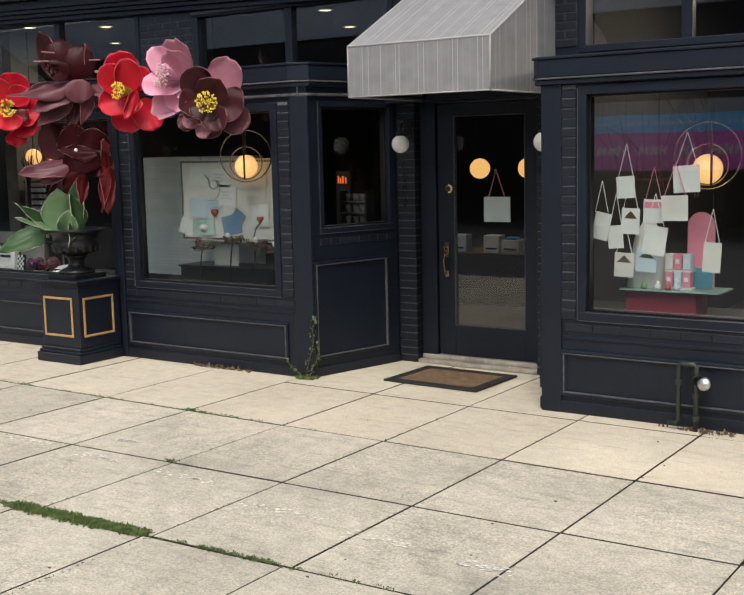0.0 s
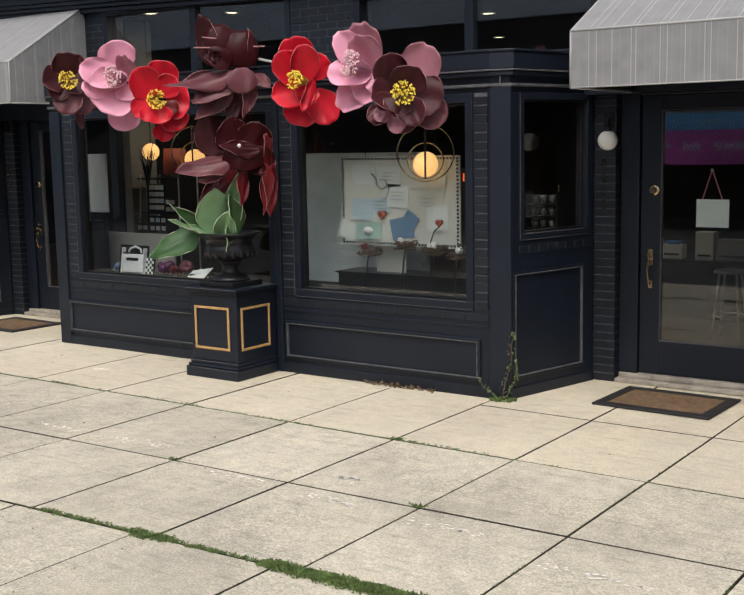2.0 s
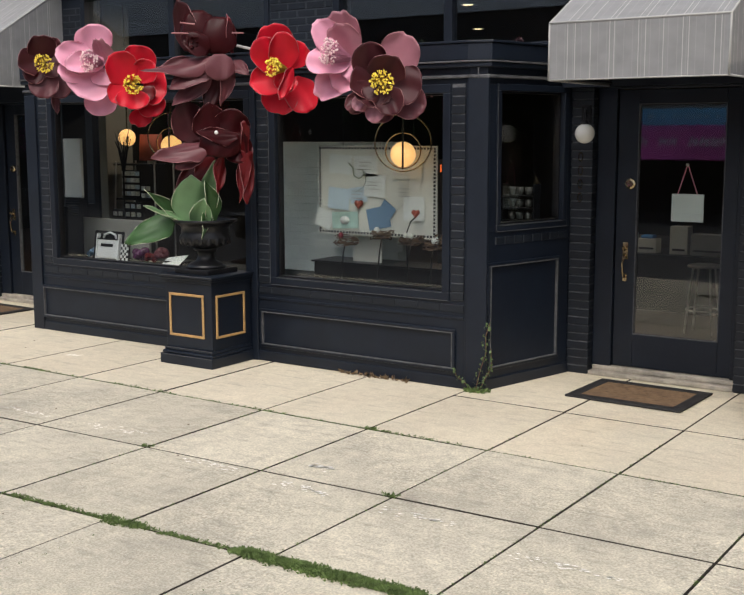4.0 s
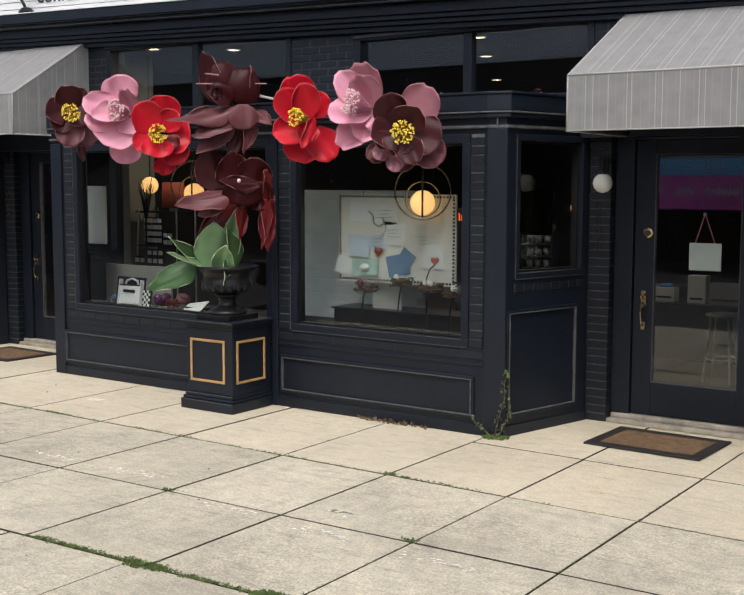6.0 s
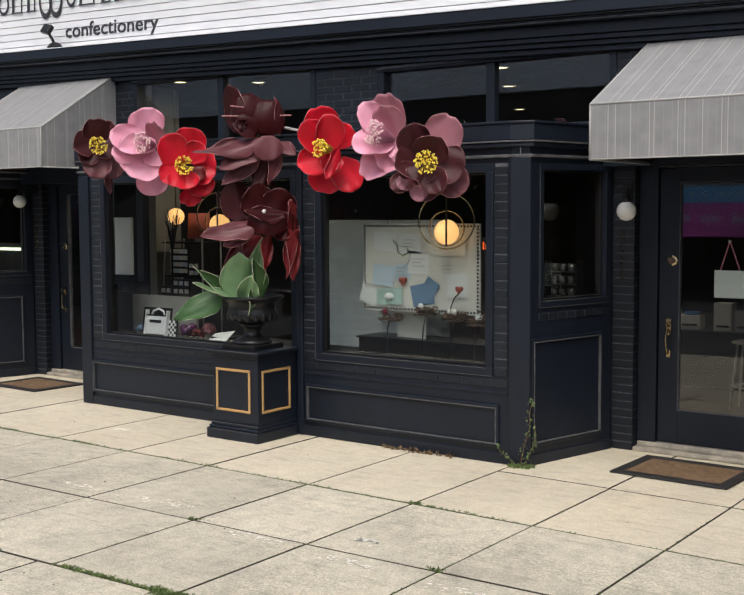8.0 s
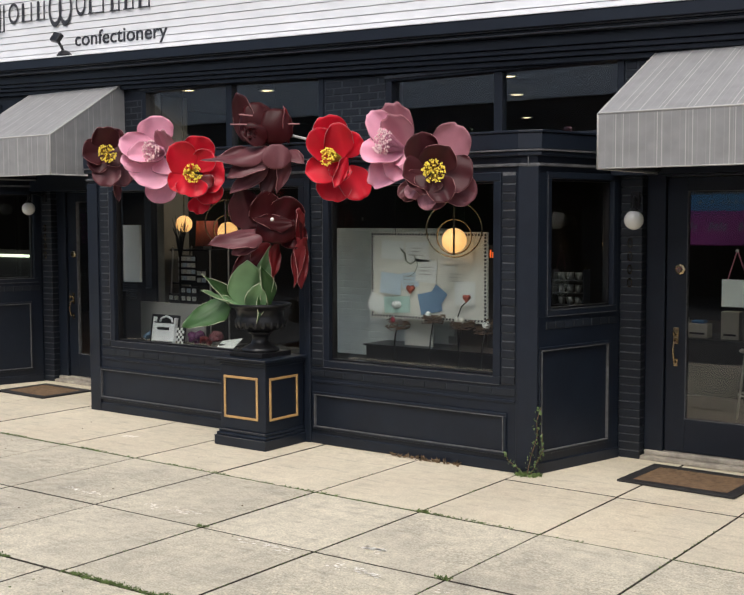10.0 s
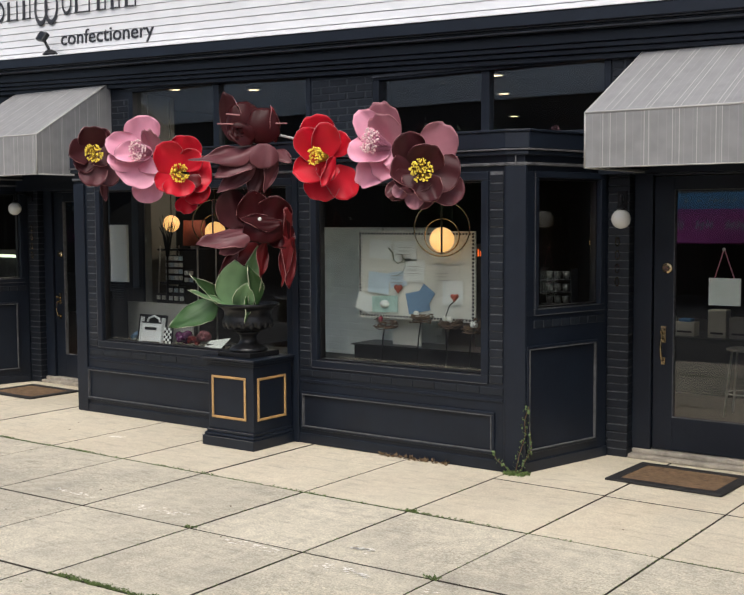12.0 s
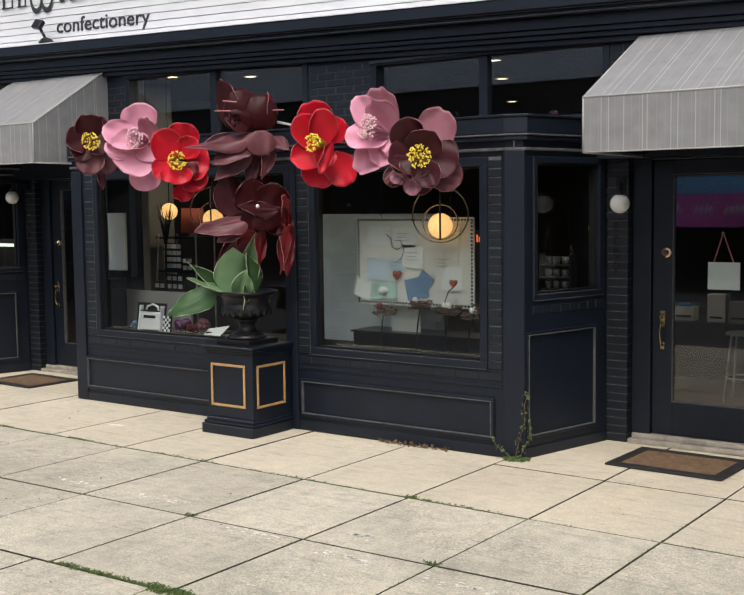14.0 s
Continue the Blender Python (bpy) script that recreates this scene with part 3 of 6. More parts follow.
# The two thin lighter rows paint the highlight along the worn beads.
for y0, z0, z1, mt in ((0.79, 3.2, 3.245, NAVY), (0.755, 3.245, 3.285, NAVY), (0.725, 3.285, 3.325, NAVY), (0.7, 3.325, 3.415, NAVY), (0.615, 3.415, 3.434, SHEEN), (0.625, 3.434, 3.452, NAVY), (0.595, 3.452, 3.464, SHEEN), (0.575, 3.464, 3.563, NAVY)):
    part("moulding", boxes((-13.5, 8.6, y0, 0.87, z0, z1 - 0.001), m=TILT), mt, cornice, bevel=0.006)
part("flashing", boxes((-13.5, 8.6, 0.565, 0.83, 3.5635, 3.572), m=TILT), WHITE, cornice, "white painted flashing with peeling edge")
siding = thing("wall_siding", "white painted horizontal clapboard siding above the cornice", "siding", kind="structure", at=(-2, 0.8, 3.5))
part("sheathing", boxes((-13.5, 8.6, 0.84, 1.1, 3.56, 7.2), m=TILT), WHITE, siding)
for i in range(44):
    z = 3.575 + i * 0.077
    bm = bmesh.new()
    pr = [(0.808, z + 0.0075), (0.838, z + 0.0075), (0.838, z + 0.077), (0.812, z + 0.077)]
    a = [bm.verts.new(TILT @ Vector((-13.5, y, zz))) for y, zz in pr]
    b = [bm.verts.new(TILT @ Vector((8.6, y, zz))) for y, zz in pr]
    for k in range(4):
        bm.faces.new((a[k], a[(k + 1) % 4], b[(k + 1) % 4], b[k]))
    bm.faces.new(a[::-1])
    bm.faces.new(b)
    part("clapboard", bm, WHITE, siding)


# ---- entries ----
def entry(dx, dz, no):
    m = pose(dx, 0, 0)
    w = thing("wall_entry_%d" % no, "dark navy painted brick piers of the shop entry", "wall", kind="structure", at=(dx + 1.1, 1.0, 0))
    part("pier_core", boxes((0.37, 0.535, 0.993, 1.3, 0, 2.7), (1.70, 1.9, 0.993, 1.3, 0, 2.7), m=m), WORN, w, "recessed grey mortar")
    for k in range(35):
        z = 0.004 + k * 0.0655
        jog = 0.002 * ((k * 5) % 3)
        brick(w, m @ pose(0.362, 0.984 + jog, z), 0.182, d=0.2)
        brick(w, m @ pose(1.692, 0.984 + jog, z), 0.215, d=0.2)
    part("return", boxes((0.24, 0.361, 0.99, 1.3, 0, 2.7), (1.908, 2.02, 0.99, 1.3, 0, 2.7), m=m), NAVY, w)
    part("pier_head", boxes((0.3, 2.0, 0.97, 1.3, 2.3, 2.7), m=m), NAVY, w, bevel=0.004)
    part("soffit", boxes((0.4, 1.9, 0.86, 1.3, 2.72, 2.76), m=m), NAVY, w)
    part("jamb", boxes((0.545, 0.70, 1.07, 1.25, 0.07, 2.3), (1.64, 1.70, 1.07, 1.25, 0.07, 2.3), (0.70, 1.64, 1.07, 1.25, 2.235, 2.3), m=m), NAVY, w, bevel=0.006)
    step = thing("doorstep", "worn pale stone doorstep below the shop door", "doorstep", kind="structure", at=(dx + 1.1, 1.1, 0))
    part("tread", boxes((0.546, 1.69, 0.985, 1.4, 0, 0.035), (0.556, 1.68, 1.045, 1.4, 0.0352, 0.072), m=m), STONE, step, bevel=0.008)
    d = thing("door_%d" % no, "dark navy glazed shop door with brass handle and hanging card", "door", kind="structure", at=(dx + 1.16, 1.12, 0.075))
    part("leaf", boxes((0.705, 0.865, 1.1, 1.145, 0.078, 2.23), (1.535, 1.637, 1.1, 1.145, 0.078, 2.23), (0.865, 1.535, 1.1, 1.145, 0.078, 0.34), (0.865, 1.535, 1.1, 1.145, 2.125, 2.23), m=m), NAVY, d, bevel=0.004)
    part("glazing_bead", frame_rect(bmesh.new(), 0.865, 1.535, 0.34, 2.125, 0.006, 1.095, 1.14, m), WORN, d, "thin worn metal glazing bead")
    p = part("pane", boxes((0.878, 1.522, 1.118, 1.124, 0.353, 2.112), m=m), DOORGLASS, d)
    p.visible_shadow = False
    hx = dx + 0.79
    bm = boxes((hx - 0.022, hx + 0.022, 1.088, 1.1, 0.93, 1.06))
    box(bm, hx - 0.018, hx + 0.018, 1.088, 1.1, 0.755, 0.815)
    tube(bm, [(hx, 1.09, 0.97), (hx, 1.05, 0.955), (hx - 0.004, 1.042, 0.90), (hx, 1.045, 0.84), (hx, 1.06, 0.80), (hx, 1.095, 0.785)], 0.0105, 8)
    tube(bm, [(hx, 1.09, 1.0), (hx, 1.05, 1.01), (hx, 1.04, 1.03)], 0.012, 8)
    part("door_handle", bm, BRASS, d, "brass thumb-latch pull handle", bevel=0.003, smooth=False)
    part("deadbolt", lathe([(0.046, 0), (0.042, 0.014), (0.026, 0.02), (0.024, 0.036)], 8, Matrix.Translation((hx + 0.025, 1.1, 1.515)) @ Matrix.Rotation(radians(90), 4, "X")), BRASS, d, "brass deadbolt rose")
    return w


entry(0.0, 0, 1)
entry(-7.34, 0, 2)

# card hanging in the door, on a cord from a hook
card = thing("hanging_card", "blank white card hanging on a pink cord inside the door", "sign", at=(1.25, 1.155, 1.25))
part("card", boxes((1.125, 1.372, 1.148, 1.156, 1.235, 1.445)), PAPER, card, bevel=0.002)
part("cord", tube(tube(bmesh.new(), [(1.17, 1.152, 1.445), (1.235, 1.152, 1.655)], 0.0045, 6), [(1.32, 1.152, 1.445), (1.245, 1.152, 1.655)], 0.0045, 6), PINKP, card, "thin pink cord")
part("hook", ball((1.24, 1.145, 1.665), 0.013, 10, 6), CHROME, card, "small metal hook")

# street numbers on the pier as plain bars
for dx, dz in ((0, 0), (-7.34, 0.1)):
    num = thing("house_numbers", "four small brass bars in a column on the brick pier", "house number", at=(dx + 0.45, 0.98, 1.5 + dz))
    for k in range(4):
        part("bar", ring(bmesh.new(), (dx + 0.45, 0.972, 1.72 + dz - k * 0.105), 0.022, 0.004, (0.8, 0, 0), (0, 0, 1.5), 14), BRASS, num)


# ---- awnings ----
def awning(x0, x1, yf, zt, zm, zb):
    yw = 0.845
    a = thing("awning", "grey pinstriped canvas awning over the shop door", "awning", group="door awnings", at=((x0 + x1) / 2, yw, zb))

    def quad(pts):
        bm = bmesh.new()
        bm.faces.new([bm.verts.new(p) for p in pts])
        return bm
    part("canopy_slope", quad([(x0, yw, zt), (x0, yf, zm), (x1, yf, zm), (x1, yw, zt)]), (STRX, STRX), a, solid=0.006)
    part("valance", quad([(x0, yf, zm), (x0, yf, zb), (x1, yf, zb), (x1, yf, zm)]), (STRX, STRX), a, solid=0.006)
    for x in (x0, x1):
        part("end_panel", quad([(x, yw, zt), (x, yf, zm), (x, yf, zb), (x, yw, zb + 0.0)]), (STRY, STRY), a, solid=0.006)
    bm = tube(bmesh.new(), [(x0, yf, zm), (x1, yf, zm)], 0.008, 6)
    for x in (x0, x1):
        tube(bm, [(x, yw, zt), (x, yf, zm), (x, yf, zb)], 0.008, 6)
        tube(bm, [(x, yf, zb), (x, yw, zb)], 0.008, 6)
    tube(bm, [(x0, yf, zb), (x1, yf, zb)], 0.006, 6)
    part("piping", bm, PIPING, a, "pale piped seam", smooth=True)
    bm = tube(bmesh.new(), [(x0 + 0.02, yf + 0.02, zb + 0.02), (x1 - 0.02, yf + 0.02, zb + 0.02)], 0.012, 6)
    tube(bm, [(x0 + 0.02, yf + 0.02, zb + 0.02), (x0 + 0.02, yw, zb + 0.02)], 0.012, 6)
    tube(bm, [(x1 - 0.02, yf + 0.02, zb + 0.02), (x1 - 0.02, yw, zb + 0.02)], 0.012, 6)
    part("frame", bm, BLACK, a, "black tubular frame")
    return a


awning(0.715, 1.92, -0.2, 3.18, 2.628, 2.255)
awning(-6.87, -5.31, -0.135, 3.385, 2.776, 2.377)


# ---- globe lamps ----
def globe_lamp(arm_pts, plate):
    g = thing("globe_lamp", "white opal glass globe lamp on a black wall bracket", "wall lamp", group="entry globe lamps")
    part("globe", ball((0, 0, 0), 0.074, 24, 16), OPAL, g, smooth=True)
    part("fitter", lathe([(0.03, 0.066), (0.034, 0.075), (0.03, 0.085), (0.012, 0.1), (0.011, 0.16)], 14), BLACK, g, "black fitter cap")
    arm = part("bracket_arm", tube(bmesh.new(), arm_pts, 0.011, 8), BLACK, g, smooth=True)
    part("wall_plate", boxes(plate), BLACK, arm, bevel=0.006)
    return g


lamp = globe_lamp([(0, 0, 0.13), (-0.01, 0.03, 0.165), (-0.04, 0.1, 0.18), (-0.12, 0.31, 0.15)], (-0.165, -0.085, 0.305, 0.322, 0.08, 0.22))
lamp.location = (0.612, 0.664, 1.9)
copy_thing(lamp, pose(-6.775, 0.664, 2.045))
SIDE_AT, SIDE_ARM = (2.01, 0.45, 1.889), 0.086
side_lamp = globe_lamp([(0, 0, 0.13), (0.015, 0.01, 0.165), (0.05, 0.02, 0.175), (SIDE_ARM, 0.03, 0.15)], (SIDE_ARM - 0.004, SIDE_ARM + 0.012, -0.01, 0.07, 0.08, 0.22))
side_lamp.location = SIDE_AT


def doormat(x, y, rz):
    d = thing("doormat", "brown coir doormat with a black rubber border", "doormat", group="entry doormats")
    part("border", frame_rect(bmesh.new(), -0.435, 0.435, -0.33, 0.33, 0.085, 0, 0.016, Matrix.Rotation(radians(90), 4, "X") @ Matrix.Diagonal((1, 1, -1, 1))), MATB, d, "black rubber border", bevel=0.004)
    part("coir_field", boxes((-0.35, 0.35, -0.245, 0.245, 0.0, 0.013)), COIR, d, "worn brown coir field")
    d.matrix_basis = pose(x, y, 0.002, 0, 0, rz)
    return d


doormat(1.155, 0.505, -1.5)
doormat(-6.25, 0.43, -2)


# ---- pedestal and urn ----
ped = thing("pedestal", "dark navy timber pedestal with gold painted panel frames", "pedestal", at=(-2.33, -0.26, 0))
part("base", boxes((-2.645, -2.062, -0.545, -0.016, 0, 0.085)), NAVY, ped, bevel=0.006)
part("base_moulding", boxes((-2.632, -2.072, -0.532, -0.016, 0.085, 0.112), (-2.616, -2.082, -0.52, -0.016, 0.112, 0.142)), NAVY, ped, bevel=0.009)
part("body", boxes((-2.6, -2.09, -0.505, -0.016, 0.142, 0.69)), NAVY, ped, bevel=0.006)
part("cap", boxes((-2.612, -2.076, -0.518, -0.016, 0.69, 0.715), (-2.635, -2.056, -0.54, -0.016, 0.715, 0.735), (-2.65, -2.042, -0.555, -0.016, 0.735, 0.757)), NAVY, ped, bevel=0.006)
# Pale strips paint the highlight along the pedestal's worn edges.
for x0, x1, y0, z0 in ((-2.645, -2.062, -0.5475, 0.078), (-2.61, -2.08, -0.5225, 0.136), (-2.63, -2.045, -0.5575, 0.75)):
    part("worn_glint", boxes((x0, x1, y0, y0 + 0.0023, z0, z0 + 0.0045)), WORNGLINT, ped, "worn edge with its highlight painted pale")
part("gold_frame", frame_rect(bmesh.new(), -2.557, -2.17, 0.238, 0.6, 0.021, -0.516, -0.505), GOLD, ped, "gold painted frame", bevel=0.004)
part("gold_frame", frame_rect(bmesh.new(), 0.045, 0.405, 0.238, 0.598, 0.021, -0.011, 0.0, Matrix.Translation((-2.09, -0.505, 0)) @ Matrix.Rotation(radians(90), 4, "Z")), GOLD, ped, "gold painted frame", bevel=0.004)

urn = thing("urn", "black cast iron garden urn on the pedestal", "urn", at=(-2.335, -0.29, 0.757))
UM = Matrix.Translation((-2.335, -0.29, 0))
part("plinth", boxes((-0.185, 0.185, -0.185, 0.185, 0.757, 0.8), m=UM), BLACK, urn, bevel=0.006)
part("foot", lathe([(0.16, 0.8), (0.165, 0.815), (0.14, 0.835), (0.085, 0.86), (0.068, 0.9), (0.075, 0.935), (0.1, 0.95), (0.1, 0.965)], 32, UM), BLACK, urn, smooth=True)
bowl = part("bowl", lathe([(0.09, 0.965), (0.16, 0.985), (0.205, 1.02), (0.215, 1.06), (0.2, 1.085), (0.2, 1.14), (0.225, 1.165), (0.262, 1.185), (0.268, 1.2), (0.255, 1.207), (0.23, 1.19), (0.19, 1.13)], 36, UM), BLACK, urn, smooth=True)
bm = bmesh.new()
for i in range(18):
    a = 2 * math.pi * i / 18
    bmesh.ops.create_uvsphere(bm, u_segments=8, v_segments=6, radius=0.028, matrix=UM @ pose(0.2 * math.cos(a), 0.2 * math.sin(a), 1.035, 0, 0, math.degrees(a)) @ Matrix.Diagonal((0.6, 0.9, 1.5, 1)))
part("gadroon", bm, BLACK, bowl, smooth=True)
part("soil", lathe([(0.2, 1.12), (0.19, 1.15), (0.05, 1.165)], 20, UM), JOINT, urn, "dark soil")


# ---- giant foam flowers ----
rf = random.Random(11)
POSED = {}


def sculpture(label, c, facing, sort):
    """A flower or leaf spray at c; its petals are laid out across, up and out along the way it faces."""
    c, out = Vector(c), Vector(facing).normalized()
    across = Vector((0, 0, 1)).cross(out).normalized()
    if sort == "flower":
        f = thing("foam_flower", label, "flower sculpture", group="giant foam flowers", at=c)
        part("mounting_rod", tube(bmesh.new(), [c - out * 0.13, c - out * 0.18 + Vector((0, 0.03, 0)), Vector((c.x - 0.06, -0.015, c.z + 0.02))], 0.011, 8), BLACK, f, "black mounting rod", smooth=True)
    else:
        f = thing("foam_leaf_spray", label, "plant sculpture", at=c)
    POSED[f.name] = (c, across, out.cross(across), out)
    return f


def spot(f, u, v, w):
    c, a, b, o = POSED[f.name]
    return c + a * u + b * v + o * w


def petal(f, material, base, tip, width, face=(0.05, 0.3), bow=-0.05, cup=0.13, pt=0.0, notch=0.0, scallop=0.008, wave=0.013, edge=None, fold=0.0, nu=12, nv=18):
    """One sheet of foam from base to tip, cupped across, bowed along, its rim round, pointed, notched or scalloped."""
    c, a, b, o = POSED[f.name]
    p0, p1 = spot(f, *base), spot(f, *tip)
    X = p1 - p0
    L = X.length
    X = X / L
    Z = o + a * face[0] + b * face[1]
    Z = (Z - X * Z.dot(X)).normalized()
    Y = Z.cross(X)
    ph, ph2 = rf.uniform(0, 6.28), rf.uniform(0, 6.28)
    n = rf.choice((9, 11, 13))
    bm = bmesh.new()
    rows = []
    foot = 0.3 - 0.15 * pt
    for i in range(nu + 1):
        q = i / nu
        wide = foot + (1 - foot) * math.sin(math.pi / 2 * min(1.0, q / 0.72))
        row = []
        for j in range(nv + 1):
            t = math.sin(math.pi / 2 * (2 * j / nv - 1))
            rim = (1 - pt) * math.sqrt(max(0.0, 1 - t * t)) + pt * (1 - abs(t)) ** 0.9
            drop = 0.45 + 0.25 * pt
            r = L * q * (1 - drop + drop * rim)
            r += L * q ** 4 * (scallop * math.sin(n * t + ph) - notch * math.exp(-((t - 0.1) / 0.1) ** 2))
            y = width / 2 * t * wide * (1 + 0.04 * math.sin(6 * q + ph2))
            z = bow * L * 4 * q * (1 - q) + cup * width / 2 * t * t * wide * (0.4 + 0.6 * q)
            z += fold * width / 2 * abs(t) * wide * math.sin(math.pi / 2 * min(1.0, q * 1.6))
            crease = abs(math.sin(2.1 * t + ph)) - 0.6
            z += wave * (math.sin(4.2 * t + ph) * q ** 1.5 + 0.6 * math.sin(8.5 * t + 4 * q + ph2) * q ** 3 + 0.9 * crease * math.sin(math.pi * min(1.0, q * 1.1))) + 2 * scallop * L * 0.4 * math.sin(n * t + ph2) * q ** 4
            row.append(bm.verts.new(p0 + X * r + Y * y + Z * z))
        rows.append(row)
    for r0, r1 in zip(rows, rows[1:]):
        for j in range(nv):
            bm.faces.new((r0[j], r0[j + 1], r1[j + 1], r1[j]))
    return part("leaf" if edge else "petal", bm, (material, edge or EDGE), f, smooth=True, solid=0.004)


def stamens(f, material, at, way, R, count=90, length=0.1, spread=1.0):
    c0, a, b, o = POSED[f.name]
    c = spot(f, *at)
    n = (a * way[0] + b * way[1] + o * way[2]).normalized()
    ex = Vector((0, 0, 1)).cross(n).normalized()
    ey = n.cross(ex)
    bm = bmesh.new()
    for i in range(count):
        an, q = rf.uniform(0, 6.28), math.sqrt(rf.random()) * R
        if i < count * 0.5:
            q = R * rf.uniform(0.75, 1.05)
        side = ex * math.cos(an) + ey * math.sin(an)
        foot = c + side * q * 0.3
        tip = c + side * q * spread + n * length * rf.uniform(0.7, 1.1)
        tube(bm, [foot, (foot + tip) / 2 + n * 0.008, tip], 0.0015, 4)
        bmesh.ops.create_icosphere(bm, subdivisions=1, radius=rf.uniform(0.006, 0.0085), matrix=Matrix.Translation(tip) @ Matrix.Diagonal((1, 1, rf.uniform(0.8, 1.4), 1)))
    tube(bm, [c, c + n * length * 0.5], R * 0.22, 10, R * 0.12)
    bm.faces.ensure_lookup_table()
    for face in bm.faces:
        face.material_index = 0 if len(face.verts) == 3 else 1
    ob = part("stamen_tuft", bm, (material, STALK if material is YEL else PSTALK), f)
    ob["kind"] = "stuff"
    return ob


camellia = sculpture("giant bright red foam flower with yellow stamen cone on the shopfront", (-1.300, -0.500, 2.383), (0.618, -0.784, -0.056), "flower")
petal(camellia, RED, (-0.040, 0.043, -0.1), (-0.105, 0.333, -0.04), 0.290, notch=0.05)
petal(camellia, RED, (0.060, -0.064, -0.12), (0.178, -0.323, -0.08), 0.257, notch=0.03)
petal(camellia, RED, (-0.014, -0.104, -0.12), (-0.084, -0.335, -0.06), 0.270, notch=0.05)
petal(camellia, RED, (0.041, 0.016, -0.06), (0.129, 0.196, -0.02), 0.203)
petal(camellia, RED, (-0.013, -0.010, -0.05), (-0.233, 0.197, 0.06), 0.243)
petal(camellia, RED, (0.000, -0.004, -0.03), (-0.021, 0.269, 0.05), 0.223, cup=0.22)
petal(camellia, RED, (-0.013, -0.017, -0.03), (-0.248, -0.144, 0.06), 0.243, notch=0.04)
petal(camellia, RED, (0.020, -0.024, -0.02), (-0.019, -0.171, 0.02), 0.176)
petal(camellia, RED, (0.054, 0.009, 0.02), (-0.046, -0.222, 0.12), 0.115, face=(0.9, 0.3), cup=0.4, pt=0.4)
stamens(camellia, YEL, (0, 0, 0), (-0.7, 0.1, 0.7), 0.068, spread=1.0, length=0.15)

peony = sculpture("giant pink foam flower with a pale stamen spray on the shopfront", (-0.707, -0.500, 2.434), (0.573, -0.817, -0.064), "flower")
petal(peony, MAUVE, (-0.006, 0.007, -0.12), (-0.098, 0.336, -0.06), 0.278, scallop=0.035, face=(-0.3, 0))
petal(peony, PINK, (-0.026, 0.020, -0.07), (-0.256, 0.257, 0.0), 0.227, scallop=0.012)
petal(peony, MAUVE, (0.026, 0.007, -0.05), (-0.108, 0.243, 0.0), 0.246, scallop=0.035, face=(-0.5, 0))
petal(peony, PINK, (0.045, -0.006, -0.08), (-0.241, -0.268, 0.0), 0.246, scallop=0.03, wave=0.02)
petal(peony, PINK, (0.058, -0.019, -0.04), (-0.111, -0.211, 0.03), 0.246, scallop=0.03, wave=0.025)
petal(peony, PINK, (0.071, -0.032, -0.02), (-0.020, -0.154, 0.03), 0.194, wave=0.02)
petal(peony, PINK, (0.000, -0.006, -0.02), (-0.314, -0.036, 0.06), 0.239, cup=0.3, face=(0, 0.6))
stamens(peony, WSTA, (0, 0, 0.01), (-0.86, 0.28, 0.42), 0.068, count=130, spread=1.3, length=0.2)

magnolia = sculpture("giant burgundy foam flower with yellow stamens on the shopfront", (-0.413, -0.540, 2.253), (0.551, -0.833, -0.044), "flower")
petal(magnolia, MAUVE, (0.085, 0.110, -0.16), (0.201, 0.339, -0.1), 0.297, notch=0.08, face=(0, 0.3))
petal(magnolia, DMAUVE, (0.091, -0.078, -0.12), (0.308, -0.193, -0.08), 0.252)
petal(magnolia, DMAUVE, (-0.098, -0.077, -0.1), (-0.244, -0.189, -0.06), 0.151, wave=0.02)
petal(magnolia, DMAUVE, (-0.010, -0.153, -0.1), (0.021, -0.279, -0.06), 0.177)
petal(magnolia, BURG, (-0.010, 0.023, -0.07), (-0.141, 0.267, 0.02), 0.271)
petal(magnolia, BURG, (0.066, 0.010, -0.07), (0.283, -0.042, -0.01), 0.297)
petal(magnolia, BURG, (-0.035, -0.002, -0.05), (-0.217, 0.018, 0.05), 0.240)
petal(magnolia, MAUVE, (-0.054, -0.052, -0.05), (-0.042, -0.273, 0.02), 0.151, cup=-0.4, face=(-0.3, 0.4))
petal(magnolia, BURG, (0.022, -0.002, -0.03), (0.060, 0.195, 0.06), 0.271)
petal(magnolia, BURG, (-0.035, -0.021, -0.02), (-0.155, -0.121, 0.06), 0.215)
petal(magnolia, MAUVE, (-0.111, -0.077, -0.04), (-0.175, -0.190, 0.0), 0.120, cup=-0.3)
petal(magnolia, BURG, (0.015, -0.021, -0.01), (0.091, -0.219, 0.07), 0.215, cup=0.3)
petal(magnolia, BURG, (-0.016, -0.027, 0.0), (-0.054, -0.134, 0.05), 0.215)
stamens(magnolia, YEL, (0, 0, 0), (0.05, 0.05, 1), 0.082)

small_magnolia = sculpture("giant dark burgundy foam flower with yellow stamens on the shopfront", (-4.011, -0.500, 2.524), (0.764, -0.642, -0.059), "flower")
petal(small_magnolia, DMAUVE, (0.082, -0.268, -0.13), (0.099, -0.450, -0.12), 0.078, pt=0.6)
petal(small_magnolia, DMAUVE, (0.078, -0.124, -0.1), (0.173, -0.297, -0.06), 0.197)
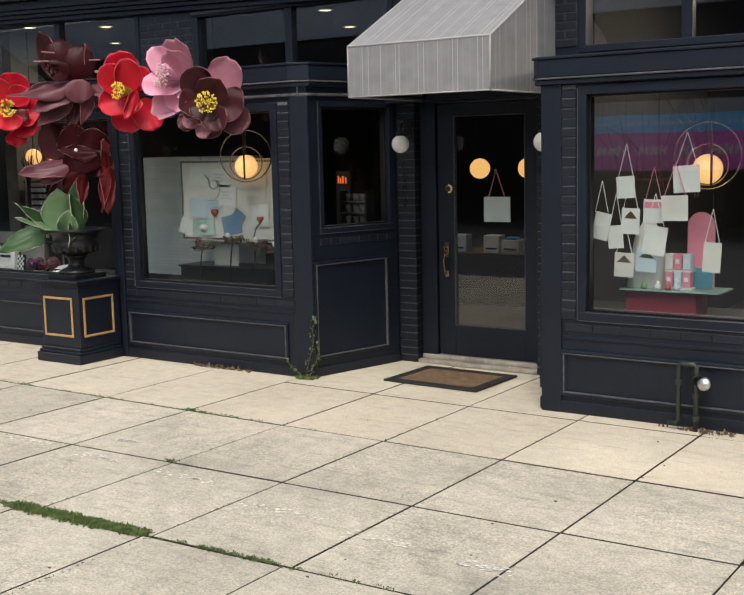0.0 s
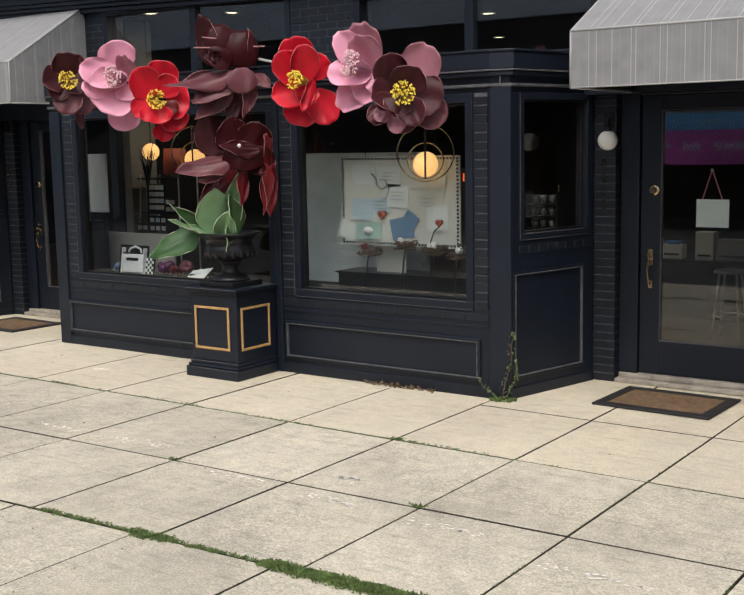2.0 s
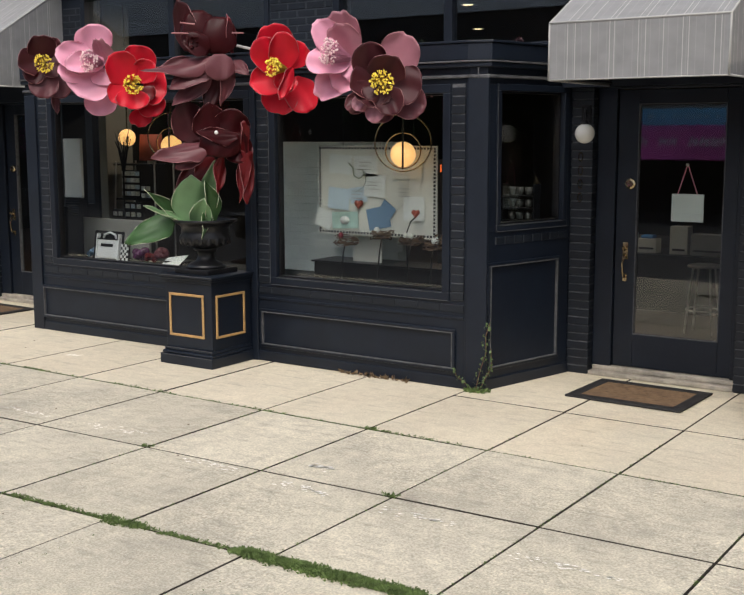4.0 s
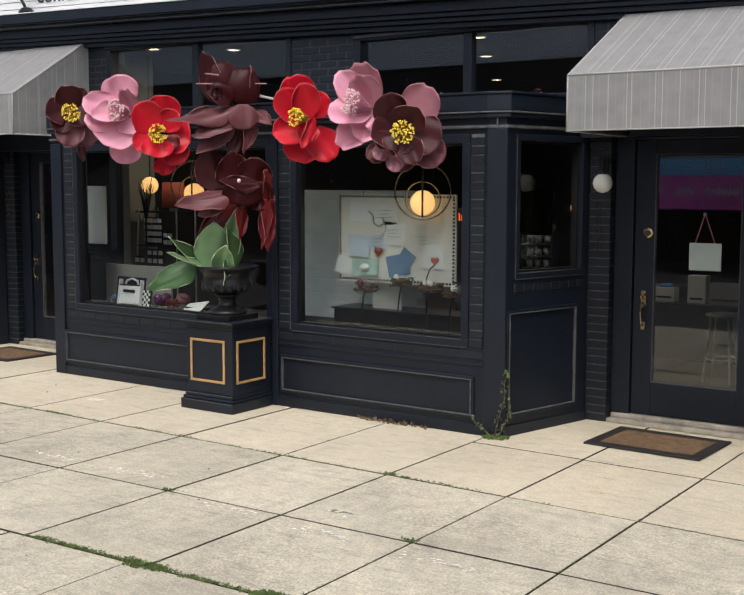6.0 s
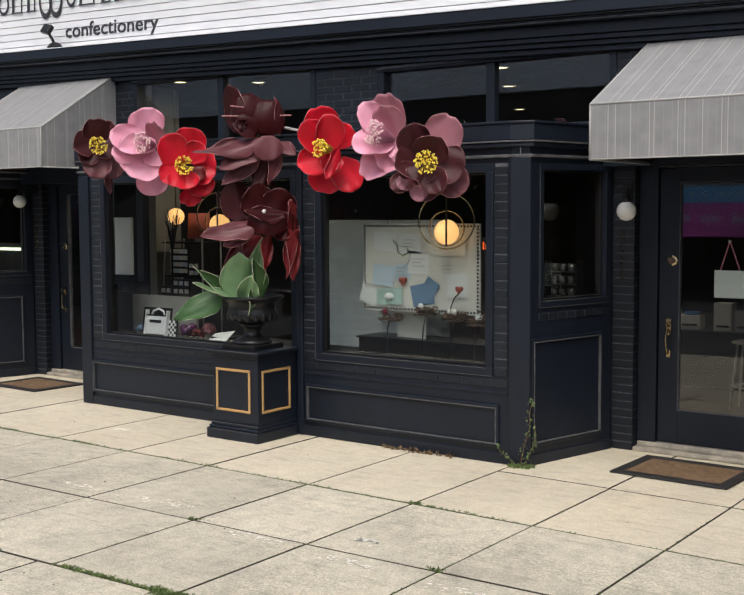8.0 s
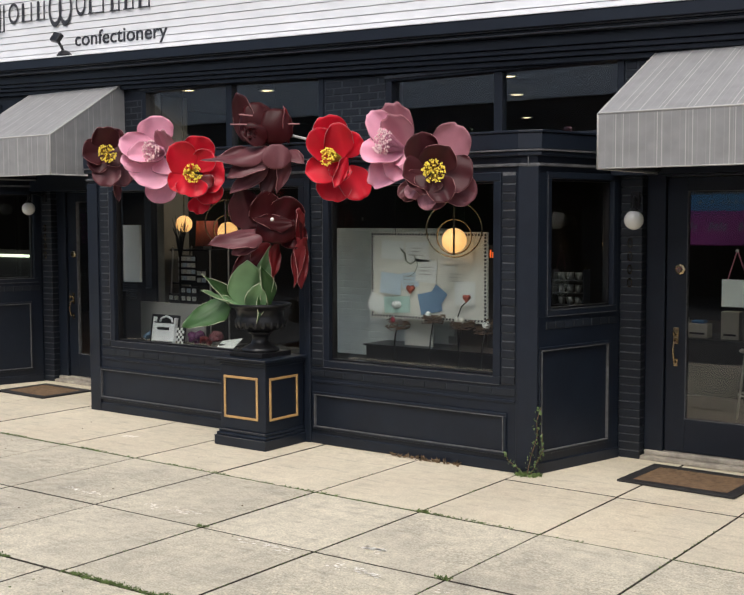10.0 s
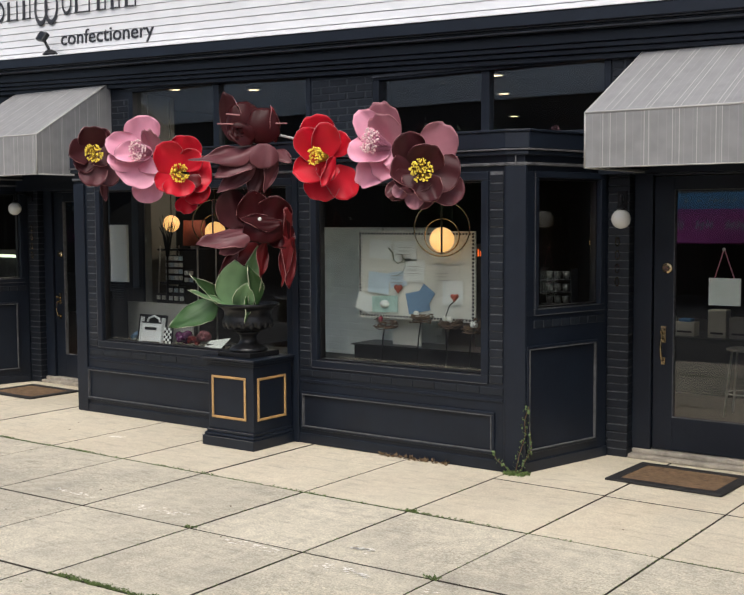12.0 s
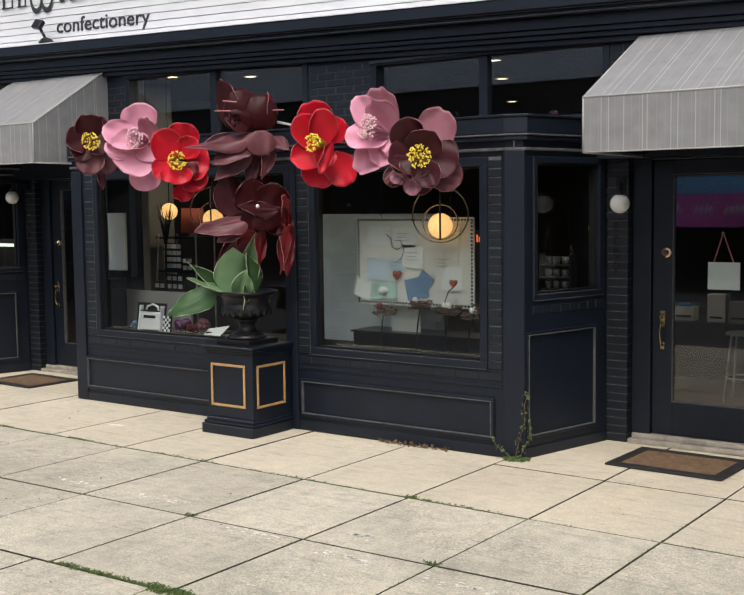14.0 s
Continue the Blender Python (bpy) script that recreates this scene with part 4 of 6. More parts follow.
petal(small_magnolia, BURG, (0.032, 0.034, -0.08), (0.123, 0.214, -0.02), 0.183)
petal(small_magnolia, BURG, (-0.004, 0.019, -0.05), (-0.013, 0.244, 0.04), 0.247, notch=0.05)
petal(small_magnolia, BURG, (-0.018, 0.004, -0.04), (-0.218, 0.024, 0.05), 0.247)
petal(small_magnolia, BURG, (0.024, -0.002, -0.04), (0.150, -0.066, 0.03), 0.240)
petal(small_magnolia, BURG, (-0.012, -0.010, -0.02), (-0.148, -0.154, 0.04), 0.197)
petal(small_magnolia, DMAUVE, (0.009, -0.038, 0.0), (-0.025, -0.305, 0.06), 0.261, notch=0.04, cup=-0.15, face=(0, 0.5))
stamens(small_magnolia, YEL, (0, 0, 0), (0.02, 0.0, 1), 0.08)

pale_peony = sculpture("giant pale pink foam flower with ruffled petals on the shopfront", (-3.265, -0.500, 2.499), (0.732, -0.679, -0.06), "flower")
petal(pale_peony, PINK, (-0.031, -0.220, -0.12), (-0.029, -0.448, -0.08), 0.266)
petal(pale_peony, PINK, (-0.053, 0.068, -0.1), (-0.082, 0.320, -0.04), 0.321, wave=0.015)
petal(pale_peony, PINK, (-0.047, -0.000, -0.05), (-0.380, 0.086, 0.03), 0.259, scallop=0.012)
petal(pale_peony, PINK, (-0.076, -0.083, -0.05), (-0.370, -0.070, 0.03), 0.205)
petal(pale_peony, PINK, (-0.007, -0.028, -0.04), (-0.235, -0.255, 0.05), 0.382, scallop=0.02)
# Mauve here is the pink foam with the fold's shade in its colour.
petal(pale_peony, MAUVE, (0.054, -0.007, -0.02), (-0.044, 0.198, 0.05), 0.177, scallop=0.04, face=(-0.7, 0))
petal(pale_peony, PINK, (0.019, -0.069, -0.03), (0.031, -0.192, 0.02), 0.246, scallop=0.02)
petal(pale_peony, PINK, (0.014, 0.014, -0.01), (-0.302, -0.029, 0.09), 0.205, cup=0.35, face=(0, 0.5))
stamens(pale_peony, WSTA, (0, 0, 0.02), (-0.72, 0.1, 0.6), 0.07, count=120, spread=1.3, length=0.16)

red_camellia = sculpture("giant red foam flower with yellow stamens on the shopfront", (-2.952, -0.460, 2.315), (0.716, -0.697, -0.042), "flower")
petal(red_camellia, RED, (0.046, -0.206, -0.1), (0.057, -0.354, -0.04), 0.189, scallop=0.03)
petal(red_camellia, RED, (0.038, 0.092, -0.09), (0.075, 0.324, -0.04), 0.276, notch=0.04)
petal(red_camellia, RED, (0.083, -0.016, -0.09), (0.279, -0.016, -0.04), 0.323)
petal(red_camellia, RED, (0.096, -0.084, -0.07), (0.195, -0.261, -0.02), 0.229)
petal(red_camellia, RED, (0.043, 0.024, -0.05), (0.161, 0.187, 0.0), 0.202)
petal(red_camellia, RED, (-0.024, 0.011, -0.04), (-0.156, 0.253, 0.04), 0.283, notch=0.03)
petal(red_camellia, RED, (-0.031, -0.023, -0.03), (-0.175, -0.145, 0.05), 0.229)
# Deep red puts the shade of the small inner fold into its colour.
petal(red_camellia, DRED, (0.076, -0.030, -0.01), (0.160, -0.118, 0.03), 0.148)
petal(red_camellia, RED, (-0.005, -0.043, 0.01), (-0.012, -0.206, 0.09), 0.270, cup=0.35, scallop=0.02)
stamens(red_camellia, YEL, (0, 0, 0), (0.02, -0.02, 1), 0.078)

# Mauve petals from here on are burgundy foam with painted sheen.
tulip = sculpture("giant drooping burgundy foam tulip seen from behind on the shopfront", (-2.128, -0.450, 2.522), (0.669, -0.74, -0.067), "flower")
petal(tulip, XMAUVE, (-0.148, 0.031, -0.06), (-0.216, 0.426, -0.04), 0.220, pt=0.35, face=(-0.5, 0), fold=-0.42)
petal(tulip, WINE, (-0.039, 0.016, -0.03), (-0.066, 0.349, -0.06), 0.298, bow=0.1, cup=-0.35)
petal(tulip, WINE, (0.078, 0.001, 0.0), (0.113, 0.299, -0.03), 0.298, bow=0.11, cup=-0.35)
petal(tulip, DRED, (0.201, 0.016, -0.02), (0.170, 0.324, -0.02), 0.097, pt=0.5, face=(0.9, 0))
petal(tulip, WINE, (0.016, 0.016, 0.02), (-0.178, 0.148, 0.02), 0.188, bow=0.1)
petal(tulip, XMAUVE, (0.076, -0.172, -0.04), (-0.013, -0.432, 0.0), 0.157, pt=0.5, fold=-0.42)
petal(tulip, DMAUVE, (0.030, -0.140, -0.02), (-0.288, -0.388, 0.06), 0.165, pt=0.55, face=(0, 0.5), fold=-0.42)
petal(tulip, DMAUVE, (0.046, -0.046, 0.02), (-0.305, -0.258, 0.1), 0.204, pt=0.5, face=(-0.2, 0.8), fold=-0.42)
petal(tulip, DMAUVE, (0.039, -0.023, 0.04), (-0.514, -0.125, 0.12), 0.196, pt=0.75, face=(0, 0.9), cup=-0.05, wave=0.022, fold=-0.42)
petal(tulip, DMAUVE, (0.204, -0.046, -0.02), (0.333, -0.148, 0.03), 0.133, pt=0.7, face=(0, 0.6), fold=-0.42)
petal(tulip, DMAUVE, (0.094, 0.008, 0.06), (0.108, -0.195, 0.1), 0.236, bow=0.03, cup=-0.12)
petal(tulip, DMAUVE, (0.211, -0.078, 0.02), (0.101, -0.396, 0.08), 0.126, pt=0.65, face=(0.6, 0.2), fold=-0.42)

nodding_flower = sculpture("giant nodding dark red foam flower hanging above the urn", (-2.059, -0.420, 1.909), (0.665, -0.747, -0.001), "flower")
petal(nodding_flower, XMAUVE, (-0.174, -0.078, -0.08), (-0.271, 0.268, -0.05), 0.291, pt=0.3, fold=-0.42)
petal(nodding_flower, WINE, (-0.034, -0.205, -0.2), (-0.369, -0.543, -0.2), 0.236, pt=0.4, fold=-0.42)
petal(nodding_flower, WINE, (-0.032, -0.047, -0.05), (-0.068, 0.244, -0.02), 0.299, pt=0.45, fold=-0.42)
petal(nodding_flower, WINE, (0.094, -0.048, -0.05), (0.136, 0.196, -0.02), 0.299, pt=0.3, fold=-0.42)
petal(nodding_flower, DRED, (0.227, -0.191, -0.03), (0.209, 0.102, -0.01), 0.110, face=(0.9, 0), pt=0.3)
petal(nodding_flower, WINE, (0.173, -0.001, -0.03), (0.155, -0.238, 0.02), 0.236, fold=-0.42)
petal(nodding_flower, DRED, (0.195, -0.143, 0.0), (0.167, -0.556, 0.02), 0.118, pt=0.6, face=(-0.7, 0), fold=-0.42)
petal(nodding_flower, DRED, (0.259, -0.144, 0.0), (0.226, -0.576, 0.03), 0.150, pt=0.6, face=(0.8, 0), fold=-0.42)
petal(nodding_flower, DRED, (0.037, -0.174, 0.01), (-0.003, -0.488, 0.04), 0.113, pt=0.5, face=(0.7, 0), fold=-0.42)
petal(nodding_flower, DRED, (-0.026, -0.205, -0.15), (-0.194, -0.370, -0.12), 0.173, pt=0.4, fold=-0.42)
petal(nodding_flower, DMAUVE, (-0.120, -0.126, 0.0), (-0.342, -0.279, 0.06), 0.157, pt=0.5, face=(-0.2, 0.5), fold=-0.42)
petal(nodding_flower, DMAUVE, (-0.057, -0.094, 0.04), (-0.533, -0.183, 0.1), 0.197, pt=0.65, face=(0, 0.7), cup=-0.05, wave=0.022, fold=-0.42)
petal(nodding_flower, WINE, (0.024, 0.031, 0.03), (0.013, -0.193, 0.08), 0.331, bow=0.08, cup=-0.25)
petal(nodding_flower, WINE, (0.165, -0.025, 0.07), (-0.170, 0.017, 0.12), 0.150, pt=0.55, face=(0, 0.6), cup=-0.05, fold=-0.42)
part("dew_bead", ball(spot(nodding_flower, -0.01, 0.005, 0.16), 0.016, 10, 8), OPAL, nodding_flower, "pale bead", smooth=True)

plant = sculpture("giant green foam leaves with cream edges standing in the urn", (-2.326, -0.330, 1.154), (0.674, -0.735, 0.079), "leaves")
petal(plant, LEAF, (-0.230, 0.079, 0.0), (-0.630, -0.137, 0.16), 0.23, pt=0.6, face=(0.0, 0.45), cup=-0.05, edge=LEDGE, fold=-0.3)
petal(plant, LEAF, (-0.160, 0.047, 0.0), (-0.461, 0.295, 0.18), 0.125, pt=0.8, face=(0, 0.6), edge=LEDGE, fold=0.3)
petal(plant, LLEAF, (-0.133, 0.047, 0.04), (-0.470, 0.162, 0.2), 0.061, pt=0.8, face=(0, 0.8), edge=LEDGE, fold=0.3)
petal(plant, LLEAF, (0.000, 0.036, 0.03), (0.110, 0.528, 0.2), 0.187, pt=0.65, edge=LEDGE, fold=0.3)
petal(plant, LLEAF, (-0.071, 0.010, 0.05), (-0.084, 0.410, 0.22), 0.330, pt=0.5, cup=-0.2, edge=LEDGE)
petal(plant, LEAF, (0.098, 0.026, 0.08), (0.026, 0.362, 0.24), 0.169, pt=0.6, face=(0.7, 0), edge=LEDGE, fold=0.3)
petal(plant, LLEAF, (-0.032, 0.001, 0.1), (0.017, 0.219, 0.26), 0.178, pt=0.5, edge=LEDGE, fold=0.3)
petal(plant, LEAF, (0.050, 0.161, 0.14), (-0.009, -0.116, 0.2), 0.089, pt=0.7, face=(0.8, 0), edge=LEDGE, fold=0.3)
part("stem", tube(bmesh.new(), [(-2.32, -0.28, 1.14), (-2.28, -0.29, 1.3), (-2.24, -0.3, 1.45)], 0.02, 10, 0.014), LEAF, plant, "green foam stem", smooth=True)
# wire tendrils, heart of the tulip and the taped rod that holds it
for u0, v0, u1, v1 in ((-0.27, 0.165, -0.14, 0.165), (0.2, 0.17, 0.29, 0.172), (-0.2, 0.245, -0.09, 0.235)):
    part("tendril", tube(bmesh.new(), [spot(tulip, u0, v0, 0.05), spot(tulip, u1, v1, 0.03)], 0.006, 6), EDGE, tulip, "pale foam tendril")
bm = bmesh.new()
for k in range(9):
    bmesh.ops.create_icosphere(bm, subdivisions=2, radius=rf.uniform(0.014, 0.026), matrix=Matrix.Translation(spot(tulip, -0.15 + 0.04 * (k % 3), 0.06 + 0.035 * (k // 3), 0.03 + 0.012 * (k % 2))) @ Euler((k, 2 * k, 0)).to_matrix().to_4x4() @ Matrix.Diagonal((0.5, 0.7, 1.9, 1)))
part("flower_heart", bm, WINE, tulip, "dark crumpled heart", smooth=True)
part("taped_rod", tube(bmesh.new(), [spot(tulip, 0.19, 0.085, -0.05), Vector((-1.62, -0.02, 2.5))], 0.011, 8), PIPING, tulip, "pale taped mounting rod")

# ---- sign lettering and spotlight on the clapboard ----
sign = thing("sign_lettering", "black lettering and plain bars on white clapboard", "sign", at=(-5.8, 0.79, 3.8))
cu = bpy.data.curves.new("word", "FONT")
cu.body, cu.size, cu.extrude = "confectionery", 0.2, 0.004
cu.align_x = "LEFT"
tmp = new("word", cu)
bpy.context.view_layer.update()
me = bpy.data.meshes.new_from_object(tmp.evaluated_get(bpy.context.evaluated_depsgraph_get()))
wide = max(v.co.x for v in me.vertices) - min(v.co.x for v in me.vertices)
bpy.data.objects.remove(tmp)
bm = bmesh.new()
bm.from_mesh(me)
bpy.data.meshes.remove(me)
bmesh.ops.transform(bm, verts=bm.verts, matrix=TILT @ Matrix.Translation((-6.078, 0.803, 3.708)) @ Matrix.Rotation(radians(90), 4, "X") @ Matrix.Diagonal((1.47 / wide, 1.1, 1, 1)))
part("word", bm, LETTER, sign)
# the shop's own name as plain strokes, loops and serif bars
x = -7.46
for w, h, loop in ((0.13, 0.3, 0), (0.2, 0.2, 1), (0.22, 0.2, 0), (0.16, 0.2, 0), (0.4, 0.36, 2), (0.17, 0.24, 1), (0.3, 0.2, 0), (0.16, 0.2, 0), (0.16, 0.2, 0), (0.2, 0.2, 0)):
    z = 4.05 - (0.08 if loop == 2 else 0.09 if h == 0.3 else 0)
    bm = bmesh.new()
    if loop:
        for k in range(loop):
            ring(bm, TILT @ Vector((x + w * (0.5 if loop == 1 else 0.25 + 0.45 * k), 0.795, z + h / 2)), 0.5, 0.085, (w * (0.85 if loop == 1 else 0.5), 0, 0), (0, 0, h), 28)
    else:
        box(bm, x, x + 0.035, 0.79, 0.798, z, z + h, TILT)
        box(bm, x + w * 0.75, x + w * 0.75 + 0.014, 0.79, 0.798, z, z + h, TILT)
        box(bm, x - 0.015, x + w * 0.75 + 0.02, 0.79, 0.798, z - 0.012, z, TILT)
    part("stroke", bm, LETTER, sign)
    x += w + 0.06
flood = thing("floodlight", "small black floodlight on the white flashing", "floodlight", at=(-6.16, 0.7, 3.7))
bm = boxes((-0.066, 0.066, -0.025, 0.03, -0.054, 0.056), m=Matrix.Translation((-6.17, 0.64, 3.925)) @ Matrix.Rotation(radians(12), 4, "Y") @ Matrix.Rotation(radians(-30), 4, "X"))
part("lamp_head", bm, BLACK, flood, bevel=0.012)
part("bracket", tube(bmesh.new(), [(-6.11, 0.69, 3.71), (-6.12, 0.68, 3.8), (-6.15, 0.65, 3.88)], 0.016, 8), BLACK, flood, smooth=True)
part("base", lathe([(0.085, 3.706), (0.085, 3.735), (0.055, 3.77), (0.02, 3.785)], 14, pose(-6.1, 0.69, 0)), BLACK, flood)

# ---- standpipe and hose valve ----
pipes = thing("standpipe", "dark painted standpipe with an open metal valve at the wall foot", "pipe", at=(3.35, -0.16, 0))
part("pipe", tube(bmesh.new(), [(3.2, -0.17, 0.045), (3.255, -0.17, 0.045), (3.27, -0.17, 0.06), (3.27, -0.17, 0.425), (3.285, -0.17, 0.44), (3.37, -0.17, 0.44), (3.385, -0.17, 0.425), (3.385, -0.17, 0.0)], 0.016, 10), GREENPAINT, pipes, smooth=True)
for x, z in ((3.385, 0.34), (3.385, 0.07), (3.385, 0.22), (3.27, 0.3)):
    part("coupling", tube(bmesh.new(), [(x, -0.17, z), (x, -0.17, z + 0.033)], 0.024, 10), GREENPAINT, pipes)
part("valve_body", tube(bmesh.new(), [(3.385, -0.17, 0.34), (3.45, -0.2, 0.335), (3.46, -0.24, 0.335)], 0.03, 12, 0.05), BLACK, pipes, smooth=True)
part("valve_cap", lathe([(0.04, 0), (0.045, 0.012), (0.03, 0.02), (0.012, 0.03)], 14, Matrix.Translation((3.46, -0.24, 0.335)) @ Matrix.Rotation(radians(75), 4, "X")), CHROME, pipes, "worn bright metal cap", smooth=True)

# ---- shop interior ----
room = thing("wall_interior", "shop interior walls, near-black for the dim room", "wall", kind="structure", at=(-2, 7.6, 0))
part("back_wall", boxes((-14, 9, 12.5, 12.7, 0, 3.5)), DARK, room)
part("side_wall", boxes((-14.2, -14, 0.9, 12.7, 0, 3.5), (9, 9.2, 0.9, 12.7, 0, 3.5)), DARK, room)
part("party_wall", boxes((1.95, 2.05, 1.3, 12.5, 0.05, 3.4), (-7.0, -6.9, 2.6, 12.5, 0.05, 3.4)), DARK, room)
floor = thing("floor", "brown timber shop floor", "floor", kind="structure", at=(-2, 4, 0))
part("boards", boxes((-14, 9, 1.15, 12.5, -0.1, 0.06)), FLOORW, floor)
ceil = thing("ceiling", "shop ceiling, near-black for the dim room", "ceiling", kind="structure", at=(-2, 4, 3.36))
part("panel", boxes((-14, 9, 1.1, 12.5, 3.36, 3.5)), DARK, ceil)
part("roof_deck", boxes((-13.5, 8.6, 1.1, 13, 7.0, 7.2)), GREYW, ceil)
# The last one, behind window three, is added to go with its fill lamp.
for x, y in ((-4.4, 2.12), (-5.07, 1.56), (-1.63, 2.7), (-2.39, 4.22), (-3.72, 6.9), (-5.78, 3.55), (3.4, 2.3)):
    d = thing("downlight", "small round lit downlight in the dark ceiling", "downlight", group="ceiling downlights", at=(x, y, 3.36))
    part("lens", lathe([(0.062, 3.354), (0.05, 3.352)], 20, pose(x, y, 0)), DOWN, d)
    part("trim", ring(bmesh.new(), (x, y, 3.357), 0.075, 0.01, (1, 0, 0), (0, 1, 0), 20), OPAL, d)


def pendant(x, y, z, zt, rings_on=True, r=0.1):
    p = thing("pendant_lamp", "warm lit glass globe pendant with two thin brass rings" if rings_on else "warm lit round glass pendant globe", "pendant lamp", group="shop pendants", at=(x, y, z))
    gl_ = part("globe", ball((x, y, z), r, 24, 16), WARM, p, smooth=True)
    ax = Vector((0.85, 0.52, 0))
    if rings_on:
        part("inner_ring", ring(bmesh.new(), (x, y, z + 0.03), 0.14, 0.006, ax, (0, 0, 1)), BRASS, p, smooth=True)
        part("outer_ring", ring(bmesh.new(), (x, y, z + 0.09), 0.225, 0.006, ax, (0, 0, 1)), BRASS, p, smooth=True)
        part("strap", boxes((-0.008, 0.008, -r - 0.004, -r + 0.002, -0.115, 0.32), m=Matrix.Translation((x, y, z)) @ Matrix.Rotation(radians(31), 4, "Z")), BRASS, p)
    part("rod", tube(bmesh.new(), [(x, y, z + r), (x, y, zt)], 0.006, 6), BRASS, p)
    return p


pendant(-0.775, 0.32, 1.74, 2.25)
pendant(-3.53, 0.57, 1.79, 2.25)
pendant(3.27, 0.35, 1.68, 2.25)
pendant(-3.78, 10.0, 1.49, 3.36, False, 0.175)
pendant(-2.85, 10.0, 1.49, 3.36, False, 0.175)
pendant(-5.31, 1.7, 1.865, 3.36, False, 0.095)
spray = thing("dried_spray", "dark dried branch spray standing before the lit globe", "branch", at=(-5.3, 1.45, 0.66))
bm = bmesh.new()
rt = random.Random(21)
for k in range(14):
    x0, x1 = -5.12 + rt.uniform(-0.02, 0.02), -5.1 + rt.uniform(-0.15, 0.14)
    tube(bm, [(x0, 1.45, 1.5), ((x0 + x1) / 2 + rt.uniform(-0.03, 0.03), 1.45, 1.7), (x1, 1.45, rt.uniform(1.78, 1.98))], 0.008, 4, 0.003)
tube(bm, [(-5.14, 1.45, 0.06), (-5.12, 1.45, 1.52)], 0.012, 6)
part("twigs", bm, BLACK, spray)

# Fill lamps added to brighten the rooms; x -2 and -9 have no downlight.
for x, y in ((-4.4, 2.12), (-2.0, 3.4), (3.4, 2.3), (-9, 2.5)):
    ld = bpy.data.lights.new("downlight_fill", "AREA")
    ld.shape, ld.size, ld.energy, ld.color = "DISK", 0.13, 60 if x > 3 else 22 if x == -2.0 else 14, (1.0, 0.85, 0.68)
    new("downlight_fill", ld).location = (x, y, 3.33)

# window two: white brick partition, notice board, black cabinet
low = thing("brick_partition", "low white painted brick partition inside the shop window", "partition", at=(-1.9, 0.95, 0.6))
part("core", boxes((-2.68, -1.2, 0.9025, 1.05, 0.06, 1.83)), WBRICK, low)
for k in range(19):
    for j in range(8):
        xa = -2.68 + j * 0.205 - (0.1 if k % 2 else 0)
        if xa < -2.7 or xa > -1.3:
            continue
        brick(low, pose(xa + 0.001, 0.9, 0.56 + k * 0.0655), 0.203, h=0.0635, material=WBRICK)
board = thing("notice_board", "cream notice board with a black dotted border and pinned cards", "notice board", at=(-1.17, 0.515, 1.06))
part("panel", boxes((-1.755, -0.575, 0.51, 0.53, 1.055, 1.805)), CREAM, board, bevel=0.003)
bm = bmesh.new()
for i in range(38):
    xx = -1.735 + i * 1.14 / 37
    for z in (1.077, 1.783):
        box(bm, xx - 0.009, xx + 0.009, 0.505, 0.5095, z - 0.009, z + 0.009)
for i in range(23):
    z = 1.1 + i * 0.66 / 22
    for xx in (-1.735, -0.595):
        box(bm, xx - 0.009, xx + 0.009, 0.505, 0.5095, z - 0.009, z + 0.009)
part("dotted_border", bm, LETTER, board, "black dotted border")
part("hanger", tube(tube(bmesh.new(), [(-1.5, 0.52, 1.8), (-1.5, 0.52, 2.255)], 0.003, 4), [(-0.8, 0.52, 1.8), (-0.8, 0.52, 2.255)], 0.003, 4), BLACK, board)
